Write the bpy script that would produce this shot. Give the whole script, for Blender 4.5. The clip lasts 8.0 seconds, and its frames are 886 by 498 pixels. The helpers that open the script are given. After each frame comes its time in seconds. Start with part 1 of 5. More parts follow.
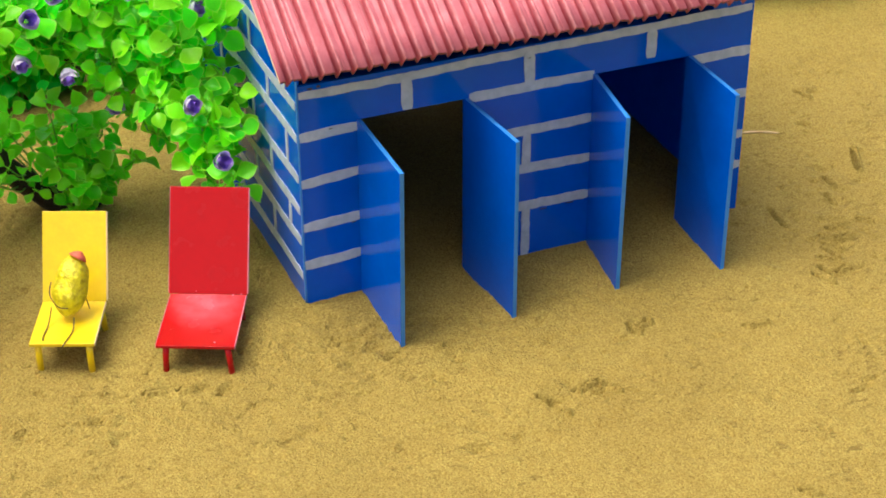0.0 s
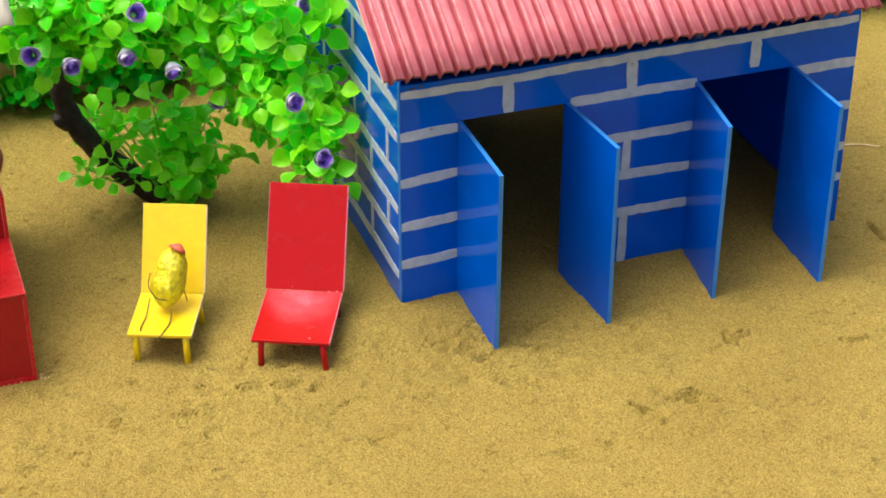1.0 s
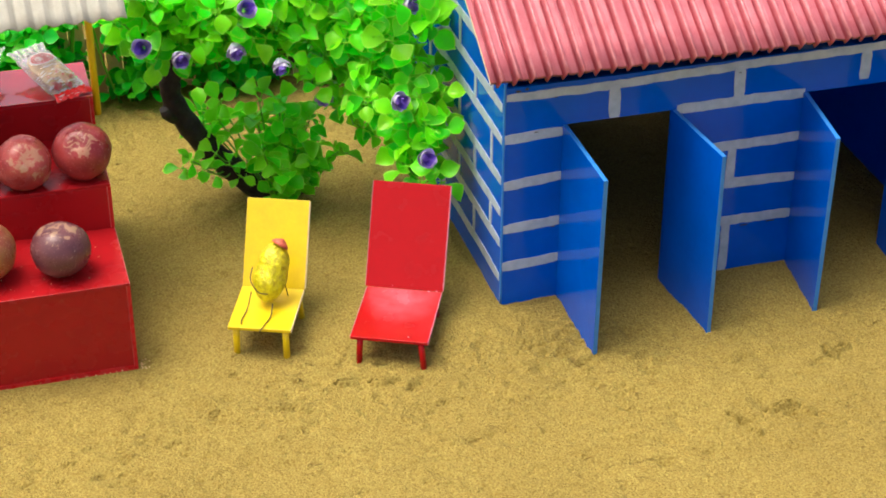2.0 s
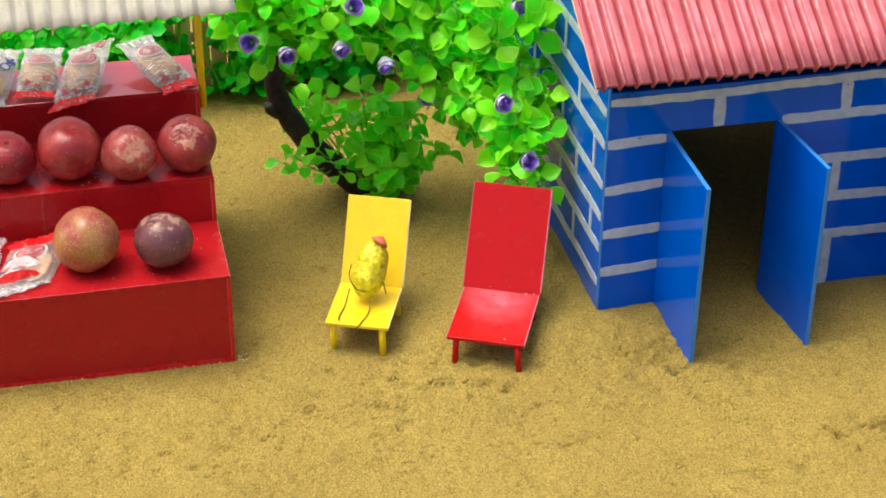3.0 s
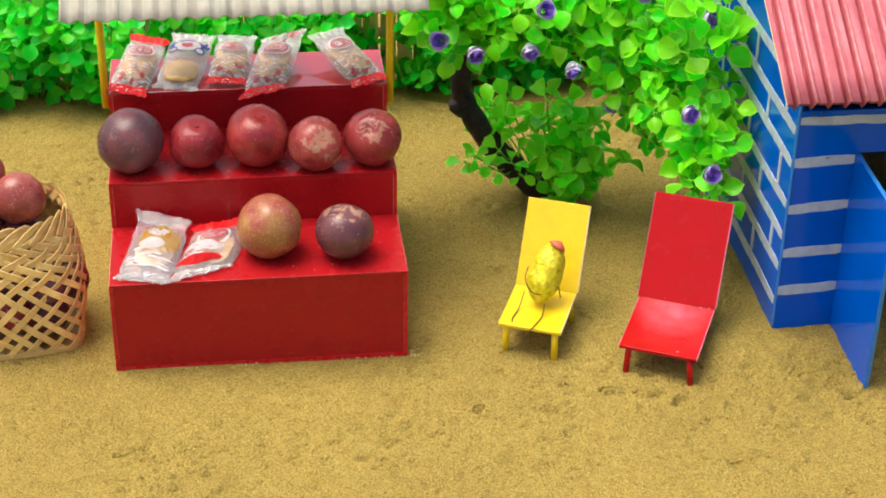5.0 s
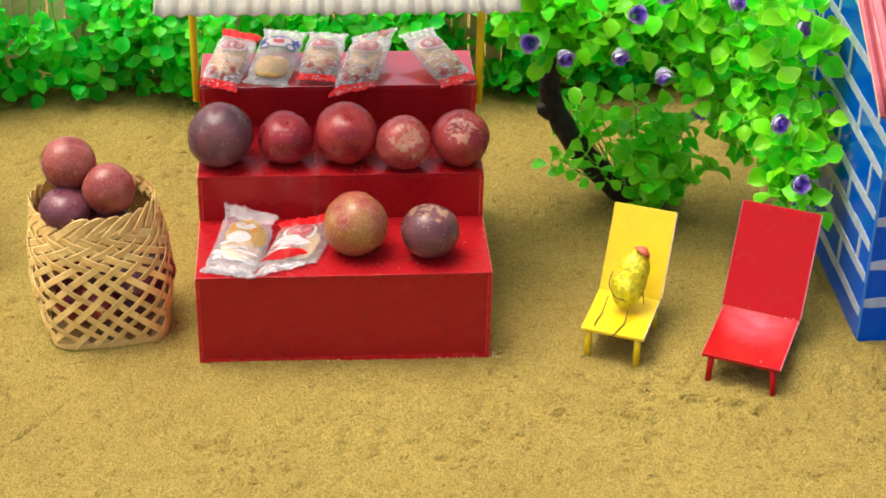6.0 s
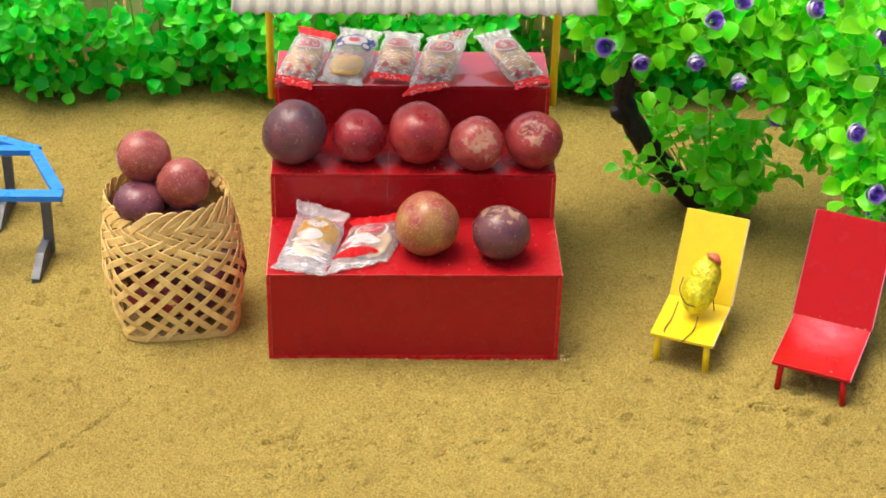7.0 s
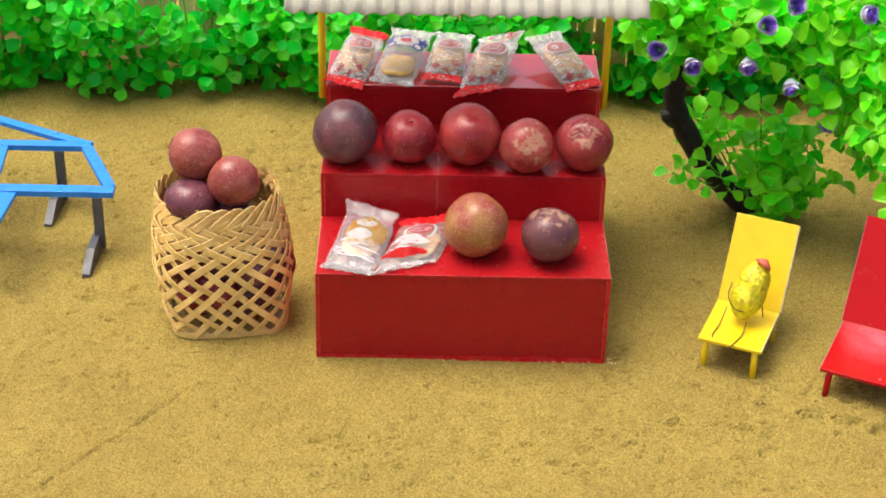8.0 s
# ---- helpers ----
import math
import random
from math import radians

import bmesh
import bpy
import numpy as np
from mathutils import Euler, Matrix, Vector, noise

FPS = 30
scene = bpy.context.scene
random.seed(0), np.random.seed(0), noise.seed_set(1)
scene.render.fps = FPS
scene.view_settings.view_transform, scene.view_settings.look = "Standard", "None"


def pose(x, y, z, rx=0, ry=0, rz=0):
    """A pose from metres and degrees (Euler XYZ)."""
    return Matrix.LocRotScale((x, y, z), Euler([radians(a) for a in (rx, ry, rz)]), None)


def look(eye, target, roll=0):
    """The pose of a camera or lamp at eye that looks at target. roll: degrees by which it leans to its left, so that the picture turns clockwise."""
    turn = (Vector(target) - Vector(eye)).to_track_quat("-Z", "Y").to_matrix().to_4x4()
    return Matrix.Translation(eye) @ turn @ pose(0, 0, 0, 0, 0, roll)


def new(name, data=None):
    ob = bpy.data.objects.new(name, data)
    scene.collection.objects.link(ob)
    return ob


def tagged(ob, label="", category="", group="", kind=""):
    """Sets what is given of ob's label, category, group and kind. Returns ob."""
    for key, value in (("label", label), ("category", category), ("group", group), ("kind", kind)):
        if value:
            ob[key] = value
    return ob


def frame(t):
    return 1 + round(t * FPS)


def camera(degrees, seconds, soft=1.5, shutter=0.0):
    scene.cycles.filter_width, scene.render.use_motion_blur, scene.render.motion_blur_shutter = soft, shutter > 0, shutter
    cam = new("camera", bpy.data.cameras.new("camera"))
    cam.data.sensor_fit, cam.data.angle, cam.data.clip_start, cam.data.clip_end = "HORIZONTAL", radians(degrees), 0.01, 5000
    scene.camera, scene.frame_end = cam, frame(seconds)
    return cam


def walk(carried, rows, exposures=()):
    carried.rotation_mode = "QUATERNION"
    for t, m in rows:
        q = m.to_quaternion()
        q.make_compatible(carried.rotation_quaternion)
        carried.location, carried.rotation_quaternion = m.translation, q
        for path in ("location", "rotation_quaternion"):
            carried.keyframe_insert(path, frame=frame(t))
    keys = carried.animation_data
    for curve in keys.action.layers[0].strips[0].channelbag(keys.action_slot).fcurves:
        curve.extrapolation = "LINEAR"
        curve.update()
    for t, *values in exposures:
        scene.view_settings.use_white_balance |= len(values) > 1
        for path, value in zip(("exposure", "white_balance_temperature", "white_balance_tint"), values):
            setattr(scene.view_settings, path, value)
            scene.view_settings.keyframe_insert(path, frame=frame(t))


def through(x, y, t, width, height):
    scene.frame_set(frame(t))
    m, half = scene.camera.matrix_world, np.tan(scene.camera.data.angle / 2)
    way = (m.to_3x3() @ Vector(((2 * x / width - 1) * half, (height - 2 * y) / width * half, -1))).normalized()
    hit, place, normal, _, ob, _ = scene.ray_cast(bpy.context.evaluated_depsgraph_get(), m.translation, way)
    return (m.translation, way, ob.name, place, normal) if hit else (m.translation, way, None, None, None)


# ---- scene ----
cam = camera(27.2, 8.0, soft=1.8)
PATH = [
    (0, (0.0372, -1.3128, 0.9043), (0.5276, -0.1321, 0.1197), -0.15),
    (0.5, (0.0320, -1.3115, 0.9039), (0.4919, -0.1177, 0.1208), -0.09),
    (1, (0.0266, -1.3103, 0.9038), (0.4531, -0.1034, 0.1218), 0.02),
    (1.5, (0.0210, -1.3091, 0.9038), (0.4136, -0.0902, 0.1227), 0.08),
    (3, (0.0040, -1.3060, 0.9049), (0.2943, -0.0581, 0.1249), 0.44),
    (3.5, (-0.0015, -1.3052, 0.9055), (0.2566, -0.0501, 0.1255), 0.59),
    (4, (-0.0068, -1.3044, 0.9062), (0.2197, -0.0434, 0.1260), 0.71),
    (5.5, (-0.0208, -1.3028, 0.9086), (0.1153, -0.0300, 0.1267), 1.20),
    (6, (-0.0245, -1.3026, 0.9095), (0.0803, -0.0272, 0.1268), 1.28),
    (6.5, (-0.0278, -1.3025, 0.9103), (0.0480, -0.0256, 0.1268), 1.33),
    (7, (-0.0303, -1.3025, 0.9111), (0.0221, -0.0249, 0.1270), 1.40),
    (7.5, (-0.0322, -1.3028, 0.9119), (0.0005, -0.0248, 0.1273), 1.39),
    (8, (-0.0332, -1.3032, 0.9125), (-0.0179, -0.0249, 0.1277), 1.39),
]
walk(cam, [(t, look(eye, target, roll)) for t, eye, target, roll in PATH], exposures=[(0.0, 1.08, 6350, 8), (8.0, 1.08, 6350, 8)])

# ---- world and sun: soft, bright daylight from high above, slightly from the left ----
SUN_AZIMUTH, SUN_HEIGHT = radians(-70), radians(71)
world = bpy.data.worlds.new("world")
scene.world = world
world.use_nodes = True
wn, wl = world.node_tree.nodes, world.node_tree.links
sky = wn.new("ShaderNodeTexSky")
sky.sky_type, sky.sun_disc = "NISHITA", False
sky.sun_elevation, sky.sun_rotation = SUN_HEIGHT, SUN_AZIMUTH
sky.air_density, sky.dust_density, sky.ozone_density = 1.0, 6.0, 1.0
haze = wn.new("ShaderNodeMix")
haze.data_type, haze.blend_type = "RGBA", "MULTIPLY"
haze.inputs[0].default_value, haze.inputs[7].default_value = 1.0, (1.0, 0.84, 0.72, 1)
wl.new(sky.outputs[0], haze.inputs[6])
wl.new(haze.outputs[2], wn["Background"].inputs[0])
wn["Background"].inputs[1].default_value = 0.15
lamp = bpy.data.lights.new("sun", "SUN")
lamp.energy, lamp.angle, lamp.color = 1.14, radians(42), (0.89, 1.0, 0.98)
sun = new("sun", lamp)
sun_way = Vector((math.sin(SUN_AZIMUTH) * math.cos(SUN_HEIGHT), math.cos(SUN_AZIMUTH) * math.cos(SUN_HEIGHT), math.sin(SUN_HEIGHT)))
sun.matrix_world = look(sun_way * 5, (0, 0, 0))


# ---- materials ----
def material(name, colour, rough=0.5, other=None, scale=60.0, amount=0.35, bump=0.0, bump_scale=400.0, random_value=0.0, random_hue=0.0,
             sheen=0.5, rough_spread=0.1, through=0.0, metal=0.0, coat=0.0, island=False):
    """Painted or natural surface: colour varied at two scales, uneven gloss and fine relief."""
    m = bpy.data.materials.new(name)
    m.use_nodes = True
    n, l = m.node_tree.nodes, m.node_tree.links
    b = n["Principled BSDF"]
    co = n.new("ShaderNodeTexCoord")
    big, small = n.new("ShaderNodeTexNoise"), n.new("ShaderNodeTexNoise")
    big.inputs["Scale"].default_value, small.inputs["Scale"].default_value = scale, scale * 7
    big.inputs["Detail"].default_value, small.inputs["Detail"].default_value = 4, 3
    for t in (big, small):
        l.new(co.outputs["Object"], t.inputs["Vector"])
    both = n.new("ShaderNodeMath")
    both.operation = "MULTIPLY_ADD"
    both.inputs[1].default_value = 0.4
    l.new(small.outputs[0], both.inputs[0]), l.new(big.outputs[0], both.inputs[2])
    span = n.new("ShaderNodeMapRange")
    span.inputs[1].default_value, span.inputs[2].default_value = 0.5, 0.9
    span.inputs[3].default_value, span.inputs[4].default_value = 0.0, amount
    l.new(both.outputs[0], span.inputs[0])
    mix = n.new("ShaderNodeMix")
    mix.data_type = "RGBA"
    mix.inputs[6].default_value = (*colour, 1)
    mix.inputs[7].default_value = (*(other or tuple(c * 0.6 for c in colour)), 1)
    l.new(span.outputs[0], mix.inputs[0])
    out = mix.outputs[2]
    if random_value or random_hue:
        info, hsv = n.new("ShaderNodeNewGeometry" if island else "ShaderNodeObjectInfo"), n.new("ShaderNodeHueSaturation")
        dice = info.outputs["Random Per Island" if island else "Random"]
        for key, span_, low in (("Value", random_value, 1.0), ("Hue", random_hue, 0.5)):
            r = n.new("ShaderNodeMapRange")
            r.inputs[3].default_value, r.inputs[4].default_value = low - span_, low + span_
            if key == "Hue":
                f = n.new("ShaderNodeMath")
                f.operation = "FRACT"
                g = n.new("ShaderNodeMath")
                g.operation = "MULTIPLY"
                g.inputs[1].default_value = 17.3
                l.new(dice, g.inputs[0]), l.new(g.outputs[0], f.inputs[0]), l.new(f.outputs[0], r.inputs[0])
            else:
                l.new(dice, r.inputs[0])
            l.new(r.outputs[0], hsv.inputs[key])
        l.new(out, hsv.inputs["Color"])
        out = hsv.outputs[0]
    l.new(out, b.inputs["Base Color"])
    rr = n.new("ShaderNodeMapRange")
    rr.inputs[1].default_value, rr.inputs[2].default_value = 0.35, 0.65
    rr.inputs[3].default_value, rr.inputs[4].default_value = max(0.02, rough - rough_spread), min(1, rough + rough_spread)
    l.new(big.outputs[0], rr.inputs[0]), l.new(rr.outputs[0], b.inputs["Roughness"])
    b.inputs["Specular IOR Level"].default_value, b.inputs["Metallic"].default_value = sheen, metal
    b.inputs["Coat Weight"].default_value = coat
    if bump:
        rel, bn = n.new("ShaderNodeTexNoise"), n.new("ShaderNodeBump")
        rel.inputs["Scale"].default_value, rel.inputs["Detail"].default_value = bump_scale, 4
        bn.inputs["Strength"].default_value, bn.inputs["Distance"].default_value = bump, 0.6 / bump_scale
        l.new(co.outputs["Object"], rel.inputs["Vector"]), l.new(rel.outputs[0], bn.inputs["Height"]), l.new(bn.outputs[0], b.inputs["Normal"])
    if through:
        tr, ms = n.new("ShaderNodeBsdfTranslucent"), n.new("ShaderNodeMixShader")
        l.new(out, tr.inputs[0])
        ms.inputs[0].default_value = through
        l.new(b.outputs[0], ms.inputs[1]), l.new(tr.outputs[0], ms.inputs[2]), l.new(ms.outputs[0], n["Material Output"].inputs[0])
    return m


def sand_material():
    m = bpy.data.materials.new("sand")
    m.use_nodes = True
    n, l = m.node_tree.nodes, m.node_tree.links
    b = n["Principled BSDF"]
    co = n.new("ShaderNodeTexCoord")

    def tex(kind, scale, detail=4.0):
        t = n.new(kind)
        t.inputs["Scale"].default_value = scale
        if kind == "ShaderNodeTexNoise":
            t.inputs["Detail"].default_value = detail
        l.new(co.outputs["Object"], t.inputs["Vector"])
        return t

    def ramp(src, stops):
        r = n.new("ShaderNodeValToRGB")
        r.color_ramp.elements[0].position, r.color_ramp.elements[0].color = stops[0][0], (*stops[0][1], 1)
        r.color_ramp.elements[1].position, r.color_ramp.elements[1].color = stops[1][0], (*stops[1][1], 1)
        for p, c in stops[2:]:
            e = r.color_ramp.elements.new(p)
            e.color = (*c, 1)
        l.new(src, r.inputs[0])
        return r.outputs[0]

    def blend(a, c, f, how="MIX"):
        x = n.new("ShaderNodeMix")
        x.data_type, x.blend_type = "RGBA", how
        l.new(a, x.inputs[6]), l.new(c, x.inputs[7])
        if isinstance(f, float):
            x.inputs[0].default_value = f
        else:
            l.new(f, x.inputs[0])
        return x.outputs[2]

    broad = ramp(tex("ShaderNodeTexNoise", 5.0).outputs[0], [(0.35, (0.247, 0.191, 0.044)), (0.65, (0.281, 0.221, 0.052))])
    # brown low ends paint the shade of hollows into the colour, spread by noise
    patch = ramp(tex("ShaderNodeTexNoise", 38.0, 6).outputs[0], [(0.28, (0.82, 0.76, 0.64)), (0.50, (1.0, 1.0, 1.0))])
    grain = ramp(tex("ShaderNodeTexNoise", 640.0, 2).outputs[0], [(0.30, (0.58, 0.47, 0.28)), (0.46, (0.96, 0.94, 0.90)), (0.70, (1.34, 1.37, 1.46))])
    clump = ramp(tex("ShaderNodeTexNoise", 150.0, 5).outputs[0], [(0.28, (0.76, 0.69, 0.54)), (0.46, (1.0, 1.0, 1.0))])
    cell = tex("ShaderNodeTexVoronoi", 600.0)
    hue = n.new("ShaderNodeSeparateColor")
    l.new(cell.outputs["Color"], hue.inputs[0])
    crumb = ramp(hue.outputs[0], [(0.0, (0.72, 0.62, 0.46)), (0.30, (0.98, 0.96, 0.93)), (1.0, (1.16, 1.18, 1.24))])
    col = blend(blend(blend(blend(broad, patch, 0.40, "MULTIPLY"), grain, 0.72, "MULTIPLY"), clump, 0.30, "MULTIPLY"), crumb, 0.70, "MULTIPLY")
    # short crusty cracks, in patches: sunk by bump, their shade painted dark brown
    mp = n.new("ShaderNodeMapping")
    mp.inputs["Scale"].default_value = (1.0, 2.4, 1.0)
    l.new(co.outputs["Object"], mp.inputs[0])
    crack = n.new("ShaderNodeTexNoise")
    crack.inputs["Scale"].default_value, crack.inputs["Detail"].default_value, crack.inputs["Distortion"].default_value = 85.0, 2.4, 0.5
    l.new(mp.outputs[0], crack.inputs["Vector"])
    lines = ramp(crack.outputs[0], [(0.32, (0.55, 0.55, 0.55)), (0.375, (0.0, 0.0, 0.0))])
    where = ramp(tex("ShaderNodeTexNoise", 11.0, 3).outputs[0], [(0.46, (0.10, 0.10, 0.10)), (0.62, (1.0, 1.0, 1.0))])
    crust = blend(lines, where, 1.0, "MULTIPLY")
    dark = n.new("ShaderNodeRGB")
    dark.outputs[0].default_value = (0.17, 0.105, 0.022, 1)
    col = blend(col, dark.outputs[0], crust)
    l.new(col, b.inputs["Base Color"])
    b.inputs["Roughness"].default_value = 0.92
    b.inputs["Specular IOR Level"].default_value = 0.25
    prev = None
    for kind, scale, dist, strength in (("ShaderNodeTexNoise", 80.0, 0.005, 0.34), ("ShaderNodeTexVoronoi", 600.0, 0.0012, 0.85), ("ShaderNodeTexNoise", 640.0, 0.0014, 0.5)):
        bn = n.new("ShaderNodeBump")
        bn.inputs["Strength"].default_value, bn.inputs["Distance"].default_value = strength, dist
        bn.invert = kind == "ShaderNodeTexVoronoi"
        t = tex(kind, scale, 5 if scale < 100 else 1.5)
        l.new(t.outputs[0], bn.inputs["Height"])
        if prev:
            l.new(prev, bn.inputs["Normal"])
        prev = bn.outputs[0]
    sunk = n.new("ShaderNodeBump")
    sunk.invert = True
    sunk.inputs["Strength"].default_value, sunk.inputs["Distance"].default_value = 1.0, 0.0026
    l.new(crust, sunk.inputs["Height"]), l.new(prev, sunk.inputs["Normal"])
    l.new(sunk.outputs[0], b.inputs["Normal"])
    return m


def fruit_material(name, dark, light, scar=0.0, speckle=0.3, seed=0.0, cap=0.0):
    """Waxy passion-fruit skin: mottled, with pale specks and, on some, a dry tan scar."""
    m = bpy.data.materials.new(name)
    m.use_nodes = True
    n, l = m.node_tree.nodes, m.node_tree.links
    b = n["Principled BSDF"]
    co, mp = n.new("ShaderNodeTexCoord"), n.new("ShaderNodeMapping")
    mp.inputs["Location"].default_value = (seed, seed * 0.7, seed * 0.3)
    l.new(co.outputs["Object"], mp.inputs[0])

    def noise_of(scale, detail=4.0):
        t = n.new("ShaderNodeTexNoise")
        t.inputs["Scale"].default_value, t.inputs["Detail"].default_value = scale, detail
        l.new(mp.outputs[0], t.inputs["Vector"])
        return t.outputs[0]

    def step(src, lo, hi, to=1.0):
        r = n.new("ShaderNodeMapRange")
        r.inputs[1].default_value, r.inputs[2].default_value, r.inputs[4].default_value = lo, hi, to
        l.new(src, r.inputs[0])
        return r.outputs[0]

    def mix(a, c, f):
        x = n.new("ShaderNodeMix")
        x.data_type = "RGBA"
        for s, i in ((a, 6), (c, 7)):
            if isinstance(s, tuple):
                x.inputs[i].default_value = (*s, 1)
            else:
                l.new(s, x.inputs[i])
        l.new(f, x.inputs[0])
        return x.outputs[2]

    col = mix(dark, light, step(noise_of(46, 7), 0.36, 0.62))
    vor = n.new("ShaderNodeTexVoronoi")
    vor.inputs["Scale"].default_value = 480
    l.new(mp.outputs[0], vor.inputs["Vector"])
    dots = step(vor.outputs["Distance"], 0.30, 0.12, speckle)
    col = mix(col, tuple(min(1, c * 1.5 + 0.16) for c in light), dots)
    fleck = n.new("ShaderNodeTexVoronoi")
    fleck.inputs["Scale"].default_value = 190
    l.new(mp.outputs[0], fleck.inputs["Vector"])
    col = mix(col, (0.55, 0.44, 0.36), step(fleck.outputs["Distance"], 0.13, 0.07, 0.55))
    if cap:
        sep, rag, add = n.new("ShaderNodeSeparateXYZ"), n.new("ShaderNodeTexNoise"), n.new("ShaderNodeMath")
        rag.inputs["Scale"].default_value, rag.inputs["Detail"].default_value, rag.inputs["Distortion"].default_value = 95, 7, 1.6
        add.operation, add.inputs[1].default_value = "MULTIPLY_ADD", 0.040
        l.new(co.outputs["Object"], sep.inputs[0]), l.new(mp.outputs[0], rag.inputs["Vector"])
        l.new(rag.outputs[0], add.inputs[0]), l.new(sep.outputs[2], add.inputs[2])
        col = mix(col, (0.40, 0.25, 0.15), step(add.outputs[0], cap, cap + 0.002, 0.62))
    if scar:
        sc = n.new("ShaderNodeTexNoise")
        sc.inputs["Scale"].default_value, sc.inputs["Detail"].default_value, sc.inputs["Distortion"].default_value = 42, 6, 1.2
        l.new(mp.outputs[0], sc.inputs["Vector"])
        col = mix(col, (0.42, 0.27, 0.17), step(sc.outputs[0], 0.70 - scar, 0.745 - scar, 0.75))
    line, away, mask = n.new("ShaderNodeMath"), n.new("ShaderNodeMath"), n.new("ShaderNodeMath")
    line.operation, away.operation, mask.operation = "SUBTRACT", "ABSOLUTE", "MULTIPLY"
    line.inputs[1].default_value = 0.5
    l.new(noise_of(70, 3), line.inputs[0]), l.new(line.outputs[0], away.inputs[0])
    l.new(step(away.outputs[0], 0.009, 0.003, 0.32), mask.inputs[0]), l.new(step(noise_of(55, 1), 0.56, 0.62), mask.inputs[1])
    col = mix(col, (0.50, 0.36, 0.28), mask.outputs[0])
    l.new(col, b.inputs["Base Color"])
    l.new(step(noise_of(60, 3), 0.35, 0.65, 0.14), lift := n.new("ShaderNodeMath").inputs[0])
    lift.node.inputs[1].default_value = 0.25
    l.new(lift.node.outputs[0], b.inputs["Roughness"])
    b.inputs["Specular IOR Level"].default_value = 0.40
    bn = n.new("ShaderNodeBump")
    bn.inputs["Strength"].default_value, bn.inputs["Distance"].default_value = 0.25, 0.0006
    l.new(noise_of(420, 3), bn.inputs["Height"]), l.new(bn.outputs[0], b.inputs["Normal"])
    return m


def film_material(name, tint, alpha):
    """Thin crinkled wrapper: partly clear, with sharp glints on its creases."""
    m = bpy.data.materials.new(name)
    m.use_nodes = True
    n, l = m.node_tree.nodes, m.node_tree.links
    n.remove(n["Principled BSDF"])
    co, t, bn = n.new("ShaderNodeTexCoord"), n.new("ShaderNodeTexNoise"), n.new("ShaderNodeBump")
    t.inputs["Scale"].default_value, t.inputs["Distortion"].default_value = 150, 2.2
    bn.inputs["Strength"].default_value, bn.inputs["Distance"].default_value = 0.7, 0.0018
    l.new(co.outputs["Object"], t.inputs["Vector"]), l.new(t.outputs[0], bn.inputs["Height"])
    clear, body, gloss = n.new("ShaderNodeBsdfTransparent"), n.new("ShaderNodeBsdfDiffuse"), n.new("ShaderNodeBsdfGlossy")
    body.inputs["Color"].default_value, gloss.inputs["Roughness"].default_value = (*tint, 1), 0.07
    a, b, fr = n.new("ShaderNodeMixShader"), n.new("ShaderNodeMixShader"), n.new("ShaderNodeFresnel")
    a.inputs[0].default_value, fr.inputs["IOR"].default_value = alpha, 1.30
    for node in (body, gloss, fr):
        l.new(bn.outputs[0], node.inputs["Normal"])
    l.new(clear.outputs[0], a.inputs[1]), l.new(body.outputs[0], a.inputs[2])
    l.new(fr.outputs[0], b.inputs[0]), l.new(a.outputs[0], b.inputs[1]), l.new(gloss.outputs[0], b.inputs[2])
    l.new(b.outputs[0], n["Material Output"].inputs[0])
    return m


SAND = sand_material()
BLUE = material("blue_gloss_paint", (0.0, 0.100, 0.62), 0.10, (0.0, 0.072, 0.50), 25, 0.6, bump=0.03, bump_scale=120, rough_spread=0.05, sheen=0.22)
# for the right wall: lets light through, added to brighten its inner face
TRANSLUCENT_BLUE = material("blue_translucent_board", (0.0, 0.100, 0.62), 0.10, (0.0, 0.072, 0.50), 25, 0.6, rough_spread=0.05, sheen=0.22, through=0.3)
EDGE = material("blue_board_edge", (0.03, 0.22, 0.64), 0.4, scale=80)
MORTAR = material("grey_white_paint", (0.47, 0.57, 0.68), 0.5, (0.30, 0.39, 0.50), 90, 0.8, bump=0.3, bump_scale=500)
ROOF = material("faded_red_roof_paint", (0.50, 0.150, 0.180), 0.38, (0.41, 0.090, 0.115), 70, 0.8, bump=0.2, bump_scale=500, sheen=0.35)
# paler and deeper copies of the roof paint, for lit lips and shaded grooves
ROOF_LIP_LIT = material("lit_pink_roof_paint", (0.60, 0.24, 0.26), 0.4, (0.46, 0.11, 0.13), 90, 0.9, bump=0.2, bump_scale=500)
ROOF_GROOVE_SHADE = material("shaded_red_roof_paint", (0.42, 0.080, 0.105), 0.4, (0.34, 0.05, 0.068), 90, 0.8, bump=0.2, bump_scale=500)
RAW = material("brown_board_edge", (0.20, 0.07, 0.05), 0.8, (0.10, 0.03, 0.03), 150, 0.8, bump=0.4)
RED = material("red_gloss_paint", (0.35, 0.008, 0.012), 0.26, (0.30, 0.007, 0.010), 40, 0.6, bump=0.03, bump_scale=150, rough_spread=0.06, sheen=0.26)
RED_TRIM = material("brighter_red_paint", (0.50, 0.006, 0.014), 0.3, (0.42, 0.01, 0.016), 120, 0.8, sheen=0.35)
RED_LACQUER = material("red_lacquer", (0.43, 0.003, 0.009), 0.08, (0.34, 0.002, 0.007), 40, 0.6, bump=0.02, bump_scale=150, rough_spread=0.03, sheen=0.8, coat=0.6)
RED_LACQUER.node_tree.nodes["Principled BSDF"].inputs["Coat IOR"].default_value = 1.75
RED_EDGE = material("red_board_edge", (0.62, 0.10, 0.10), 0.5, (0.7, 0.3, 0.28), 200, 0.7)
